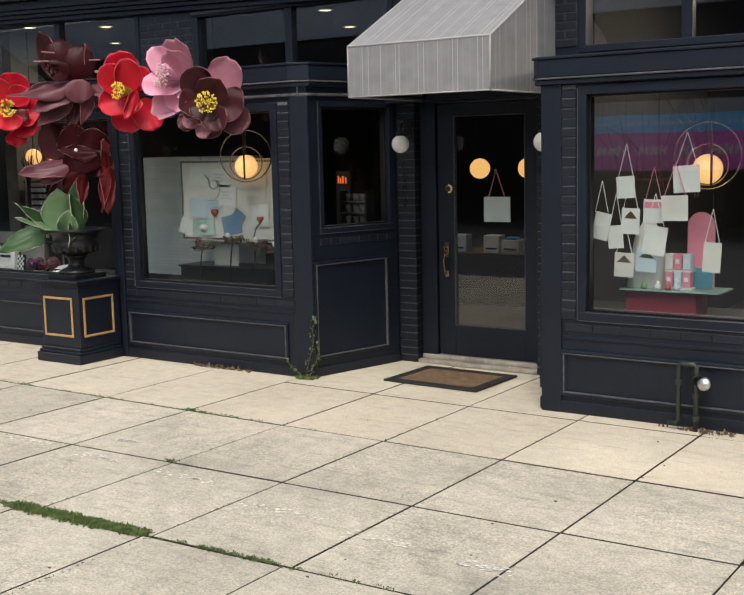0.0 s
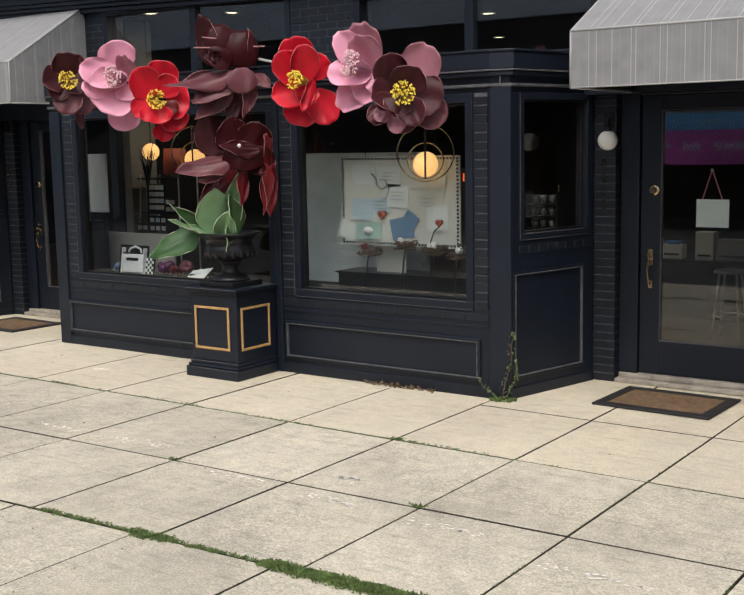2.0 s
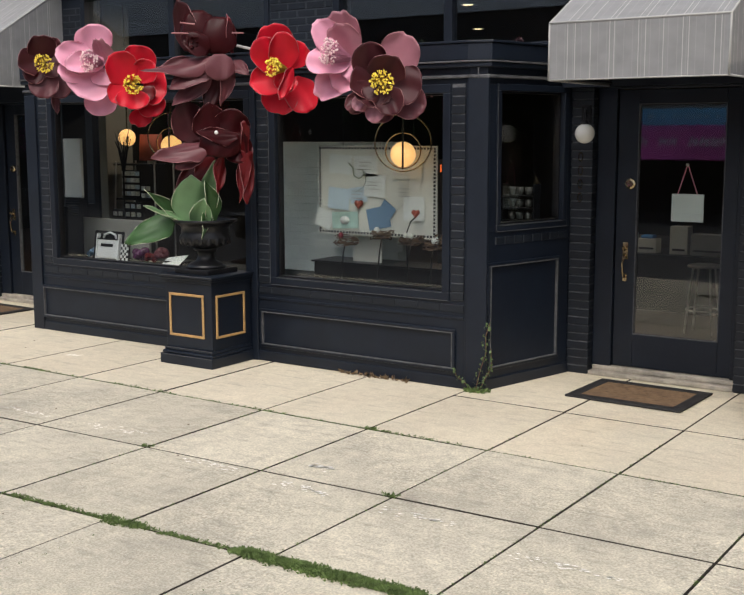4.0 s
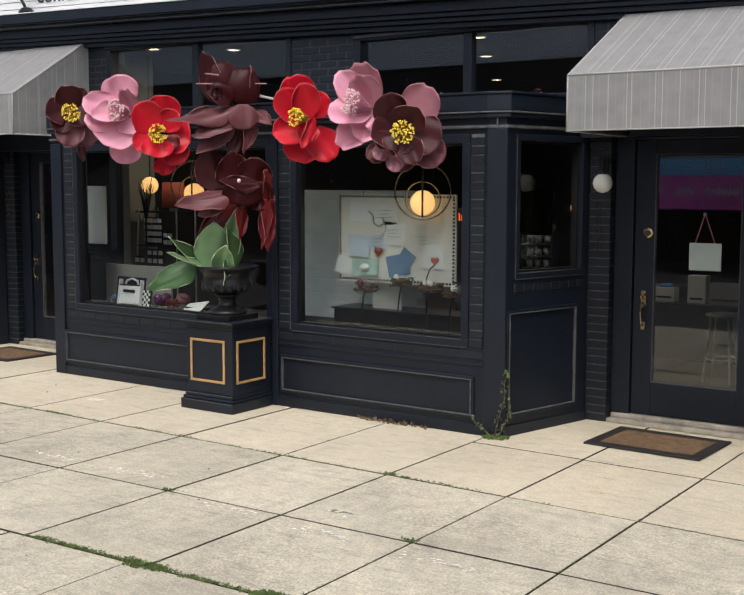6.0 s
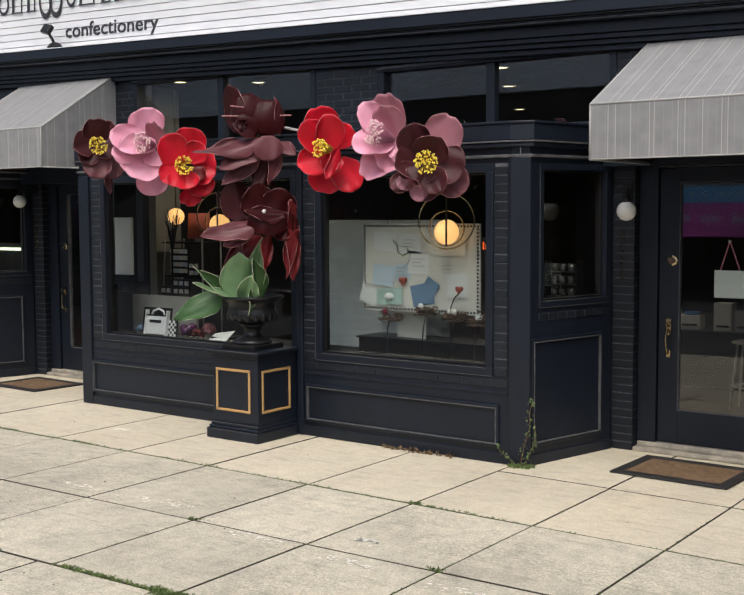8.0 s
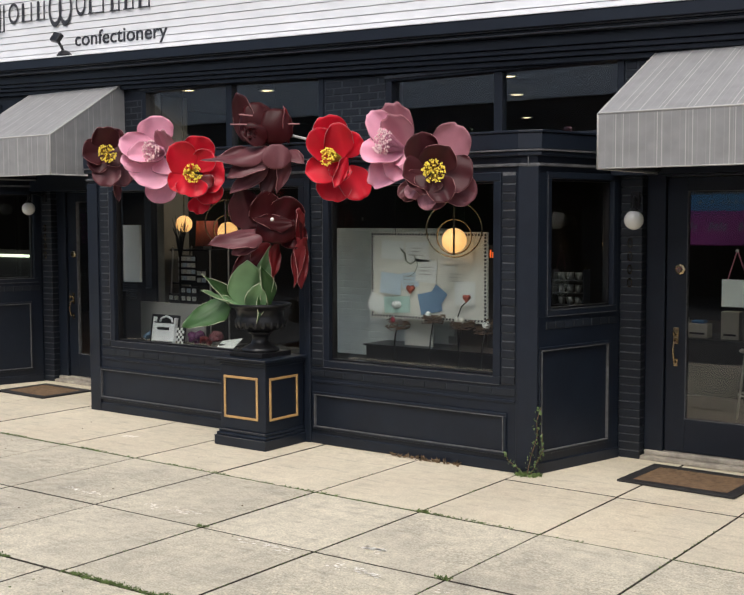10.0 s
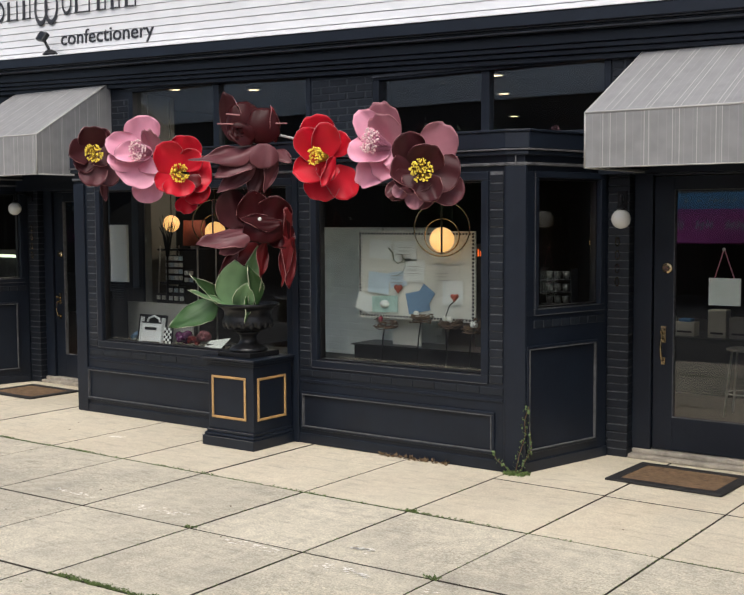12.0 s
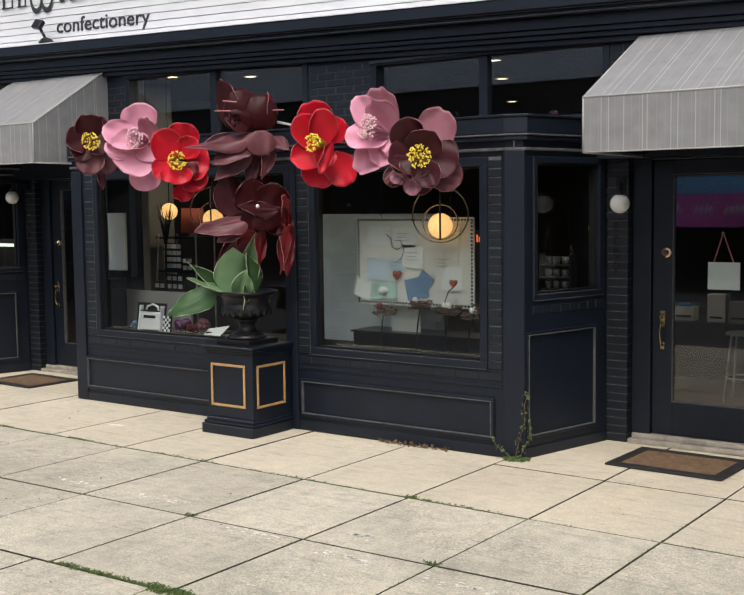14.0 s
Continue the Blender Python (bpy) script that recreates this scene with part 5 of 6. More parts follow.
for i, (x0, x1, z0, z1, mt, rot, lab) in enumerate([
        (-1.63, -1.4, 1.57, 1.73, PAPER, 3, "plain white card"), (-1.37, -1.14, 1.55, 1.72, PAPER, -2, "plain white card"), (-1.64, -1.42, 1.27, 1.45, PALEB, 5, "pale blue card"), (-1.42, -1.25, 1.33, 1.46, PALEB, -8, "pale blue card"),
        (-1.77, -1.6, 1.11, 1.26, PAPER, 20, "plain white card"), (-1.6, -1.33, 1.11, 1.25, GREENP, -3, "pale card with green leaf print"), (-1.24, -1.02, 1.12, 1.3, BLUEP, -12, "slate blue envelope"), (-1.12, -0.98, 1.2, 1.34, BLUEP, 35, "slate blue card"),
        (-1.02, -0.7, 1.54, 1.74, CREAM, 0, "cream card"), (-1.02, -0.72, 1.33, 1.52, CREAM, 0, "cream card"), (-1.27, -1.06, 1.38, 1.57, PAPER, 4, "plain white card"), (-0.88, -0.68, 1.2, 1.4, PAPER, 0, "plain white card")]):
    cx, cz = (x0 + x1) / 2, (z0 + z1) / 2
    c = thing("pinned_card", lab + " pinned to the notice board", "card", group="cards on the notice board", at=(cx, 0.5, cz))
    part("sheet", boxes((-(x1 - x0) / 2, (x1 - x0) / 2, -0.0015, 0.0015, -(z1 - z0) / 2, (z1 - z0) / 2), m=Matrix.Translation((cx, 0.502 - 0.0035 * (i % 3), cz)) @ Matrix.Rotation(radians(rot), 4, "Y")), mt, c)
    if i in (1, 3, 9, 10):
        bm = bmesh.new()
        for k in range(3):
            box(bm, cx - 0.06, cx + 0.06 - 0.03 * (k % 2), 0.488, 0.4895, cz - 0.03 + 0.03 * k, cz - 0.024 + 0.03 * k)
        part("print_bars", bm, FAINT, c, "faint grey bars of print")
    if mt is GREENP:
        part("white_shape", ball((cx, 0.496, cz), 0.05, 10, 6, 0.7), PAPER, c)


TENDRIL = mat("grey_green_wire", (0.24, 0.27, 0.2), 0.6)
curl = thing("wire_curl", "curled dark green wire ornament on the notice board", "ornament", at=(-1.33, 0.49, 1.55))
bm = bmesh.new()
tube(bm, [(-1.42, 0.485, 1.66), (-1.37, 0.48, 1.62), (-1.36, 0.475, 1.56), (-1.31, 0.475, 1.53), (-1.26, 0.475, 1.56), (-1.27, 0.475, 1.61), (-1.33, 0.475, 1.61)], 0.006, 6, 0.004)
part("loop", bm, TENDRIL, curl, smooth=True)
bm = bmesh.new()
tube(bm, [(-1.26, 0.485, 1.58), (-1.24, 0.48, 1.52), (-1.27, 0.478, 1.46), (-1.34, 0.478, 1.42)], 0.004, 6, 0.002)
part("tail", bm, TENDRIL, curl, smooth=True)


def heart(name, c, s, material, label, parent=None):
    bm = bmesh.new()
    pts = []
    for i in range(24):
        a = 2 * math.pi * i / 24
        pts.append((s * math.sin(a) ** 3, s * (13 * math.cos(a) - 5 * math.cos(2 * a) - 2 * math.cos(3 * a) - math.cos(4 * a)) / 16))
    lo = [bm.verts.new((c[0] + x, c[1] + 0.008, c[2] + z)) for x, z in pts]
    hi = [bm.verts.new((c[0] + x * 0.7, c[1] - 0.012, c[2] + z * 0.7)) for x, z in pts]
    for i in range(24):
        bm.faces.new((lo[i], lo[(i + 1) % 24], hi[(i + 1) % 24], hi[i]))
    bm.faces.new(lo[::-1])
    bm.faces.new(hi)
    h = thing(name, label, "ornament", at=c)
    part("body", bm, material, h, smooth=True)
    return h


heart("heart_ornament", (-1.32, 0.48, 1.32), 0.045, COPPER, "small copper heart hung on the notice board")
h = heart("heart_ornament", (-0.71, 0.4, 1.27), 0.04, COPPER, "small copper heart on a wire stand")
part("wire", tube(bmesh.new(), [(-0.71, 0.41, 1.24), (-0.76, 0.41, 1.2), (-0.8, 0.41, 1.1), (-0.79, 0.41, 0.815)], 0.005, 6), BLACK, h)

cab = thing("low_cabinet", "low black display cabinet in the window", "cabinet", at=(-1.15, 0.65, 0.66))
part("body", boxes((-1.84, -0.3, 0.55, 0.88, 0.66, 0.80)), BLACK, cab, bevel=0.005)
part("top", boxes((-1.86, -0.28, 0.53, 0.9, 0.8, 0.815)), BLACK, cab, bevel=0.004)
for i, xx in enumerate((-1.36, -1.0, -0.72, -0.5, -0.38)):
    nest = thing("twig_nest", "brown twig bird nest ornament on a wire stem", "ornament", group="nests in the window", at=(xx, 0.45, 0.82))
    bm = bmesh.new()
    zc = 1.03 + 0.03 * ((i * 2) % 3)
    for k in range(46):
        a, b = rf.uniform(0, 6.28), rf.uniform(0.6, 2.2)
        q, zz = rf.uniform(0.05, 0.1), zc + rf.uniform(-0.04, 0.03)
        tube(bm, [(xx + q * math.cos(a), 0.36 + q * math.sin(a), zz), (xx + q * 1.1 * math.cos(a + b / 2), 0.36 + q * 1.1 * math.sin(a + b / 2), zz + rf.uniform(-0.015, 0.015)), (xx + q * math.cos(a + b), 0.36 + q * math.sin(a + b), zz)], 0.0045, 4)
    part("nest", bm, TWIG, nest)
    part("wire_stem", tube(bmesh.new(), [(xx - 0.05, 0.36, 0.662), (xx - 0.03, 0.36, 0.92), (xx, 0.36, zc)], 0.006, 6), BLACK, nest)
    bm = bmesh.new()
    for k in range(3):
        bmesh.ops.create_uvsphere(bm, u_segments=8, v_segments=6, radius=0.02, matrix=Matrix.Translation((xx + rf.uniform(-0.04, 0.04), 0.33, zc + 0.035)) @ Matrix.Diagonal((0.9, 1, 1.4, 1)))
    part("egg", bm, (REDP, PAPER, CREAM, PAPER, CREAM)[i], nest, smooth=True)
frame_card = thing("standing_card", "white standing card behind the wire ornaments", "card", at=(-1.36, 0.66, 0.82))
part("sheet", boxes((-1.5, -1.2, 0.66, 0.665, 0.816, 1.05)), CREAM, frame_card)
neon = thing("neon_sign", "small orange lit bars of a sign deep in the shop", "sign", at=(-3.13, 5.0, 0.06))
for k, (dx, h) in enumerate(((0, 0.12), (0.06, 0.09), (0.12, 0.12), (0.2, 0.1))):
    part("bar", boxes((-3.2 + dx * 0.6, -3.185 + dx * 0.6, 5.0, 5.01, 1.42, 1.42 + h * 0.8)), ORANGE, neon)
part("mount", boxes((-3.24, -3.02, 5.012, 5.05, 0.06, 1.58)), DARK, neon)

# window one: white lining, rack, goods
lin = thing("window_lining", "white panelled lining beside the shop window", "panel", at=(-4.9, 0.55, 0.66))
part("upper_panel", boxes((-4.99, -4.72, 0.5, 0.53, 1.27, 1.86)), DIMWHITE, lin, bevel=0.003)
part("lower_panel", boxes((-4.99, -4.02, 0.72, 0.75, 0.66, 1.05)), GREYW, lin, bevel=0.003)
part("rail", boxes((-5.0, -4.97, 0.5, 0.8, 0.66, 2.25)), NAVY, lin)
bask = thing("wire_basket", "black wire basket hung on the white panel", "basket", at=(-4.86, 0.46, 1.18))
bm = bmesh.new()
for k in range(8):
    tube(bm, [(-5.0, 0.47, 1.1 + k * 0.024), (-4.72, 0.47, 1.1 + k * 0.024)], 0.004, 5)
for xx in (-4.99, -4.86, -4.73):
    tube(bm, [(xx, 0.465, 1.09), (xx, 0.465, 1.28)], 0.004, 5)
part("wires", bm, BLACK, bask)
col = thing("column", "pale grey-beige interior column", "column", kind="structure", at=(-5.86, 2.0, 0))
part("shaft", boxes((-6.09, -5.75, 1.8, 2.2, 0.06, 3.36)), mat("column_paint", (0.2, 0.19, 0.165), 0.6), col)
rack = thing("display_rack", "dark metal display rack with packs of white cards", "rack", at=(-5.35, 1.95, 0.06))
for x in (-5.72, -5.0):
    for y in (1.8, 2.1):
        part("upright", tube(bmesh.new(), [(x, y, 0.06), (x + (0.12 if x < -5.5 else 0.0), y, 1.6)], 0.01, 6), CHROME, rack)
for z in (0.8, 1.16, 1.55):
    part("shelf", boxes((-5.66, -5.0, 1.8, 2.1, z, z + 0.02)), BLACK, rack)
for x0, x1, z0, z1 in ((-5.5, -5.22, 1.2, 1.5), (-5.47, -5.2, 0.86, 1.14), (-5.67, -5.5, 0.86, 1.05), (-5.2, -5.05, 1.18, 1.34)):
    item = thing("card_pack", "pack of small printed white cards on the rack", "card pack", group="rack packs", at=((x0 + x1) / 2, 1.8, z0))
    part("backing", boxes((x0, x1, 1.79, 1.81, z0 - 0.02, z1)), BLACK, item)
    nx, nz = max(2, int((x1 - x0) / 0.068)), max(2, int((z1 - z0) / 0.07))
    for i in range(nx):
        for k in range(nz):
            cx, cz = x0 + (i + 0.5) * (x1 - x0) / nx, z0 + (k + 0.5) * (z1 - z0) / nz
            part("card", boxes((cx - 0.028, cx + 0.028, 1.776, 1.788, cz - 0.024, cz + 0.024)), (PAPER, CREAM, PAPER, PALEB)[(i * 3 + k * 2) % 4], item)
shade = thing("red_lamp", "unlit table lamp with a dark red drum shade", "table lamp", at=(-5.17, 1.75, 1.57))
part("shade", lathe([(0.14, 1.61), (0.125, 1.9)], 20, pose(-5.19, 1.95, 0)), mat("rust_red_shade", (0.3, 0.06, 0.03), 0.8), shade, smooth=True)
part("base", tube(bmesh.new(), [(-5.19, 1.95, 1.57), (-5.19, 1.95, 1.61)], 0.05, 10), CREAM, shade)
purse = thing("handbag", "white handbag with black trim and a checked side", "handbag", at=(-4.4, 0.6, 0.66))
LEAN = Matrix.Translation((-4.36, 0.5, 0.662)) @ Matrix.Rotation(radians(-9), 4, "X")
part("back_panel", boxes((-0.25, 0.16, 0.012, 0.03, 0.0, 0.29), m=LEAN), BLACK, purse, "black quilted back", bevel=0.006)
part("bag", boxes((-0.16, 0.13, -0.03, 0.01, 0.012, 0.2), m=LEAN), WHITE, purse, "white front", bevel=0.014)
for x0, x1, z0, z1 in ((-0.175, -0.16, 0.0, 0.26), (0.13, 0.145, 0.0, 0.26), (-0.16, 0.13, 0.2, 0.212)):
    part("trim", boxes((x0, x1, -0.034, 0.012, z0, z1), m=LEAN), BLACK if z0 else WHITE, purse, bevel=0.003)
part("clasp", boxes((-0.1, 0.07, -0.038, -0.03, 0.13, 0.16), m=LEAN), BLACK, purse, "black clasp", bevel=0.004)
hb = bmesh.new()
tube(hb, [LEAN @ Vector(p) for p in ((-0.11, 0, 0.2), (-0.09, 0, 0.25), (-0.015, 0, 0.275), (0.06, 0, 0.25), (0.08, 0, 0.2))], 0.011, 8)
part("handle", hb, WHITE, purse, smooth=True)
part("side_gusset", boxes((0.147, 0.26, 0.002, 0.02, 0.0, 0.17), m=LEAN), BLACK, purse)
bm = bmesh.new()
for i in range(4):
    for k in range(6):
        if (i + k) % 2:
            box(bm, 0.15 + i * 0.027, 0.177 + i * 0.027, -0.003, 0.0, 0.004 + k * 0.027, 0.031 + k * 0.027, LEAN)
part("checks", bm, PAPER, purse, "white checks")
for j, (xx, zz, rr, mt, lab) in enumerate(((-4.68, 0.72, 0.055, BLUEP, "crumpled slate blue cloth bundle in the window"), (-4.0, 0.73, 0.07, mat("plum_glass", (0.09, 0.015, 0.07), 0.2), "plum coloured beaded bundle in the window"), (-3.86, 0.71, 0.05, DRED, "dark red rounded ornament in the window"), (-3.72, 0.76, 0.06, DMAUVE, "dusky mauve rounded ornament in the window"))):
    o = thing("ornament", lab, "ornament", at=(xx, 0.58, 0.66))
    bm = bmesh.new()
    for k in range(9):
        a = k * 2.4
        bmesh.ops.create_icosphere(bm, subdivisions=2, radius=rr * rf.uniform(0.45, 0.7), matrix=Matrix.Translation((xx + rr * 0.8 * math.cos(a), 0.58 + rr * 0.5 * math.sin(a), zz + rr * rf.uniform(-0.45, 0.5))))
    part("body", bm, mt, o, smooth=True)
pl = thing("paper_sheet", "white sheet of paper lying in the window", "paper", at=(-3.48, 0.55, 0.7))
part("sheet", boxes((-0.15, 0.15, -0.08, 0.08, 0, 0.004), m=Matrix.Translation((-3.48, 0.5, 0.7)) @ Matrix.Rotation(radians(32), 4, "X") @ Matrix.Rotation(radians(-10), 4, "Y")), PAPER, pl)
part("prop", boxes((-3.6, -3.36, 0.5, 0.6, 0.66, 0.7)), BLACK, pl)
mugs = [(x, z) for z in (1.22, 1.32, 1.42) for x in (-0.13, -0.055, 0.02)]
shelf = thing("cup_shelf", "dark shelf holding rows of pale cups", "shelf", at=(-0.05, 0.95, 1.2))
part("boards", boxes((-0.2, 0.08, 0.9, 1.02, 1.2, 1.21), (-0.2, 0.08, 0.9, 1.02, 1.3, 1.31), (-0.2, 0.08, 0.9, 1.02, 1.4, 1.41), (-0.2, -0.19, 0.9, 1.02, 0.66, 1.5), (0.08, 0.09, 0.9, 1.02, 0.66, 1.5)), BLACK, shelf)
for x, z in mugs:
    c = thing("cup", "pale grey cup on a dark shelf", "cup", group="cups on the shelf", at=(x, 0.95, z - 0.01))
    part("cup", lathe([(0.02, z - 0.009), (0.027, z + 0.02), (0.03, z + 0.055)], 14, pose(x, 0.95, 0)), CUPG, c, smooth=True)

# window three: hanging envelopes and gift display
for i, (x0, x1, z0, z1, mt, rot, kind_) in enumerate([
        (2.53, 2.65, 1.2, 1.39, PAPER, 12, 0), (2.63, 2.74, 1.14, 1.3, PAPER, -4, 0), (2.72, 2.85, 1.24, 1.42, PAPER, 2, 1), (2.87, 3.01, 1.32, 1.48, PAPER, 1, 2), (3.02, 3.2, 1.34, 1.51, CREAM, -1, 3),
        (3.09, 3.27, 1.53, 1.71, PAPER, -3, 0), (2.67, 2.81, 0.94, 1.11, CREAM, 2, 1), (2.82, 2.97, 0.98, 1.14, PALEB, 5, 1), (2.7, 2.83, 1.49, 1.64, PAPER, -4, 0), (3.3, 3.42, 1.0, 1.2, CREAM, 3, 0), (2.88, 3.04, 1.1, 1.3, PAPER, 8, 0)]):
    cx, cz, yy = (x0 + x1) / 2, (z0 + z1) / 2, 0.17 + 0.02 * (i % 4)
    e = thing("hanging_envelope", "white paper envelope hanging on a cord in the window", "envelope", group="envelopes in the window", at=(cx, yy, cz))
    mm = Matrix.Translation((cx, yy, cz)) @ Matrix.Rotation(radians(rot), 4, "Y")
    a, b = (x1 - x0) / 2, (z1 - z0) / 2
    part("sheet", boxes((-a, a, -0.002, 0.002, -b, b), m=mm), mt, e)
    if kind_ == 1:
        bm = bmesh.new()
        bm.faces.new([bm.verts.new(mm @ Vector(p)) for p in ((-a * 0.75, -0.004, b * 0.2), (a * 0.75, -0.004, b * 0.2), (0, -0.004, b * 0.8))])
        part("flap", bm, (TWIG, WEED)[i == 7], e, "dark triangular flap")
    if kind_ == 2:
        part("band", boxes((-a * 0.9, a * 0.9, -0.005, -0.003, b * 0.25, b * 0.8), m=mm), PINKP, e, "red printed band")
    if kind_ == 3:
        part("border", frame_rect(bmesh.new(), -a, a, -b, b, 0.012, -0.005, -0.003, mm), PAPER, e)
    part("cord", tube(tube(bmesh.new(), [(cx - a * 0.8, yy, cz + b), (cx, yy + 0.01, cz + b + 0.22)], 0.003, 4), [(cx + a * 0.8, yy, cz + b), (cx, yy + 0.01, cz + b + 0.22)], 0.003, 4), PINKP if i in (3, 4) else PAPER, e)
    part("thread", tube(bmesh.new(), [(cx, yy + 0.01, cz + b + 0.22), (cx, yy + 0.01, 2.255)], 0.001, 4), TWIG, e)
br = thing("twig_branch", "bare brown branch spray hanging in the window", "branch", at=(2.9, 0.4, 1.7))
bm = bmesh.new()
for k in range(34):
    x, z = rf.uniform(2.6, 3.25), rf.uniform(1.45, 1.75)
    tube(bm, [(x, 0.45, z), (x + rf.uniform(-0.06, 0.06), 0.42, z + 0.2), (x + rf.uniform(-0.16, 0.16), 0.4, z + rf.uniform(0.3, 0.5))], 0.005, 4, 0.002)
tube(bm, [(2.55, 0.43, 1.62), (2.9, 0.43, 1.6), (3.3, 0.43, 1.68)], 0.01, 6)
tube(bm, [(2.9, 0.43, 1.6), (2.9, 0.43, 2.255)], 0.004, 5)
part("twigs", bm, TWIG, br)
gs = thing("glass_shelf", "green edged glass shelf on a red block in the window", "shelf", at=(3.03, 0.4, 0.66))
part("glass", boxes((2.69, 3.4, 0.25, 0.55, 0.843, 0.855)), SHELFG, gs)
part("block", boxes((2.72, 3.22, 0.3, 0.55, 0.66, 0.84)), REDP, gs, bevel=0.004)
gift = thing("gift_display", "pink arched card display with small pink and blue boxes", "display stand", at=(3.15, 0.4, 0.855))
pts = [(3.11, 0.86), (3.3, 0.86)] + [(3.205 + 0.095 * math.cos(radians(a)), 1.29 + 0.095 * math.sin(radians(a))) for a in range(0, 181, 15)]
bm = bmesh.new()
lo = [bm.verts.new((x, 0.44, z)) for x, z in pts]
hi = [bm.verts.new((x, 0.45, z)) for x, z in pts]
bm.faces.new(lo)
bm.faces.new(hi[::-1])
for i in range(len(pts)):
    bm.faces.new((lo[i], lo[(i + 1) % len(pts)], hi[(i + 1) % len(pts)], hi[i]))
part("arched_board", bm, PINKP, gift, "pink arched backboard")
part("blue_panel", boxes((3.12, 3.29, 0.434, 0.439, 0.86, 1.0)), mat("teal_card", (0.08, 0.3, 0.4), 0.7), gift)
for k in range(6):
    x, z = 2.99 + 0.062 * (k % 3), 0.87 + 0.125 * (k // 3)
    part("small_box", boxes((x, x + 0.055, 0.33, 0.4, z, z + 0.105)), (PINKP, PALEB, PINKP, PAPER, PINKP, PALEB)[k], gift, bevel=0.003)
    part("box_label", boxes((x + 0.014, x + 0.04, 0.327, 0.3295, z + 0.04, z + 0.07)), PAPER, gift)
part("tray", boxes((2.985, 3.18, 0.33, 0.41, 0.976, 0.99), (2.985, 3.18, 0.33, 0.41, 0.856, 0.869)), CREAM, gift)
for k, (x, mt) in enumerate(((2.86, LLEAF), (2.96, PAPER), (3.03, ORANGE), (3.09, PALEB))):
    o = thing("small_bottle", "tiny coloured bottle on the glass shelf", "bottle", group="bottles on the glass shelf", at=(x, 0.28, 0.855))
    part("bottle", lathe([(0.022, 0.856), (0.024, 0.88), (0.01, 0.9), (0.008, 0.915)], 12, pose(x, 0.28, 0)), COPPER if mt is ORANGE else mt, o, smooth=True)
wc = thing("white_vase", "pale fluted paper cone behind the envelopes", "vase", at=(2.84, 0.4, 0.86))
part("cone", lathe([(0.15, 0.856), (0.13, 1.0), (0.1, 1.2), (0.04, 1.32)], 20, pose(2.84, 0.42, 0)), PAPER, wc, smooth=True)

# room seen through the door
ctr = thing("shop_counter", "dark shop counter with boxes and cards on it", "counter", at=(-0.3, 4.3, 0.06))
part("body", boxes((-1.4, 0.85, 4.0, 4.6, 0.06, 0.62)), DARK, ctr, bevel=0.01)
part("top", boxes((-1.45, 0.9, 3.95, 4.65, 0.62, 0.66)), BLACK, ctr)
for x, w, h, mt in ((-0.47, 0.2, 0.2, PAPER), (-0.24, 0.22, 0.15, CREAM), (-0.95, 0.25, 0.2, PALEB), (0.12, 0.19, 0.29, CREAM), (0.34, 0.38, 0.22, GREYW), (-1.2, 0.15, 0.2, CREAM)):
    o = thing("carton", "small pale carton standing on the shop counter", "box", group="cartons on the counter", at=(x, 4.1, 0.66))
    part("carton", boxes((x, x + w, 4.05, 4.2, 0.662, 0.66 + h)), mt, o, bevel=0.005)
    part("print_bars", boxes((x + 0.03, x + w - 0.03, 4.045, 4.049, 0.7, 0.72)), LETTER, o)
pouch = thing("blue_pouch", "folded bright blue pouch lying on a carton", "pouch", at=(-0.13, 4.1, 0.81))
part("pouch", boxes((-0.2, -0.06, 4.06, 4.18, 0.811, 0.845)), mat("bright_blue_cloth", (0.08, 0.25, 0.55), 0.8), pouch, bevel=0.015)
bench = thing("red_bench", "low dark red bench at the back of the shop", "bench", at=(0.15, 5.1, 0.06))
part("seat", boxes((-0.25, 0.75, 4.95, 5.3, 0.3, 0.38)), REDP, bench, bevel=0.015)
for x in (-0.2, 0.66):
    part("leg", boxes((x, x + 0.04, 5.0, 5.25, 0.06, 0.3)), BLACK, bench)
stool = thing("metal_stool", "tall thin metal stool standing on the shop floor", "stool", at=(0.82, 3.0, 0.06))
part("seat", lathe([(0.15, 0.675), (0.155, 0.69), (0.14, 0.7)], 20, pose(0.82, 3.0, 0)), CHROME, stool)
for a in range(4):
    dx, dy = math.cos(0.785 + a * 1.571), math.sin(0.785 + a * 1.571)
    part("leg", tube(bmesh.new(), [(0.82 + 0.11 * dx, 3.0 + 0.11 * dy, 0.675), (0.82 + 0.18 * dx, 3.0 + 0.18 * dy, 0.06)], 0.011, 6), CHROME, stool)
part("footrest", ring(bmesh.new(), (0.82, 3.0, 0.28), 0.155, 0.007, (1, 0, 0), (0, 1, 0), 24), CHROME, stool)
ch = thing("wire_chair", "thin metal chair on the shop floor", "chair", at=(-0.7, 3.3, 0.06))
part("seat", boxes((-0.9, -0.5, 3.1, 3.5, 0.46, 0.49)), REDP, ch, bevel=0.01)
for x, y in ((-0.88, 3.12), (-0.52, 3.12), (-0.88, 3.48), (-0.52, 3.48)):
    part("leg", tube(bmesh.new(), [(x, y, 0.06), (x, y, 0.46)], 0.012, 6), CHROME, ch)
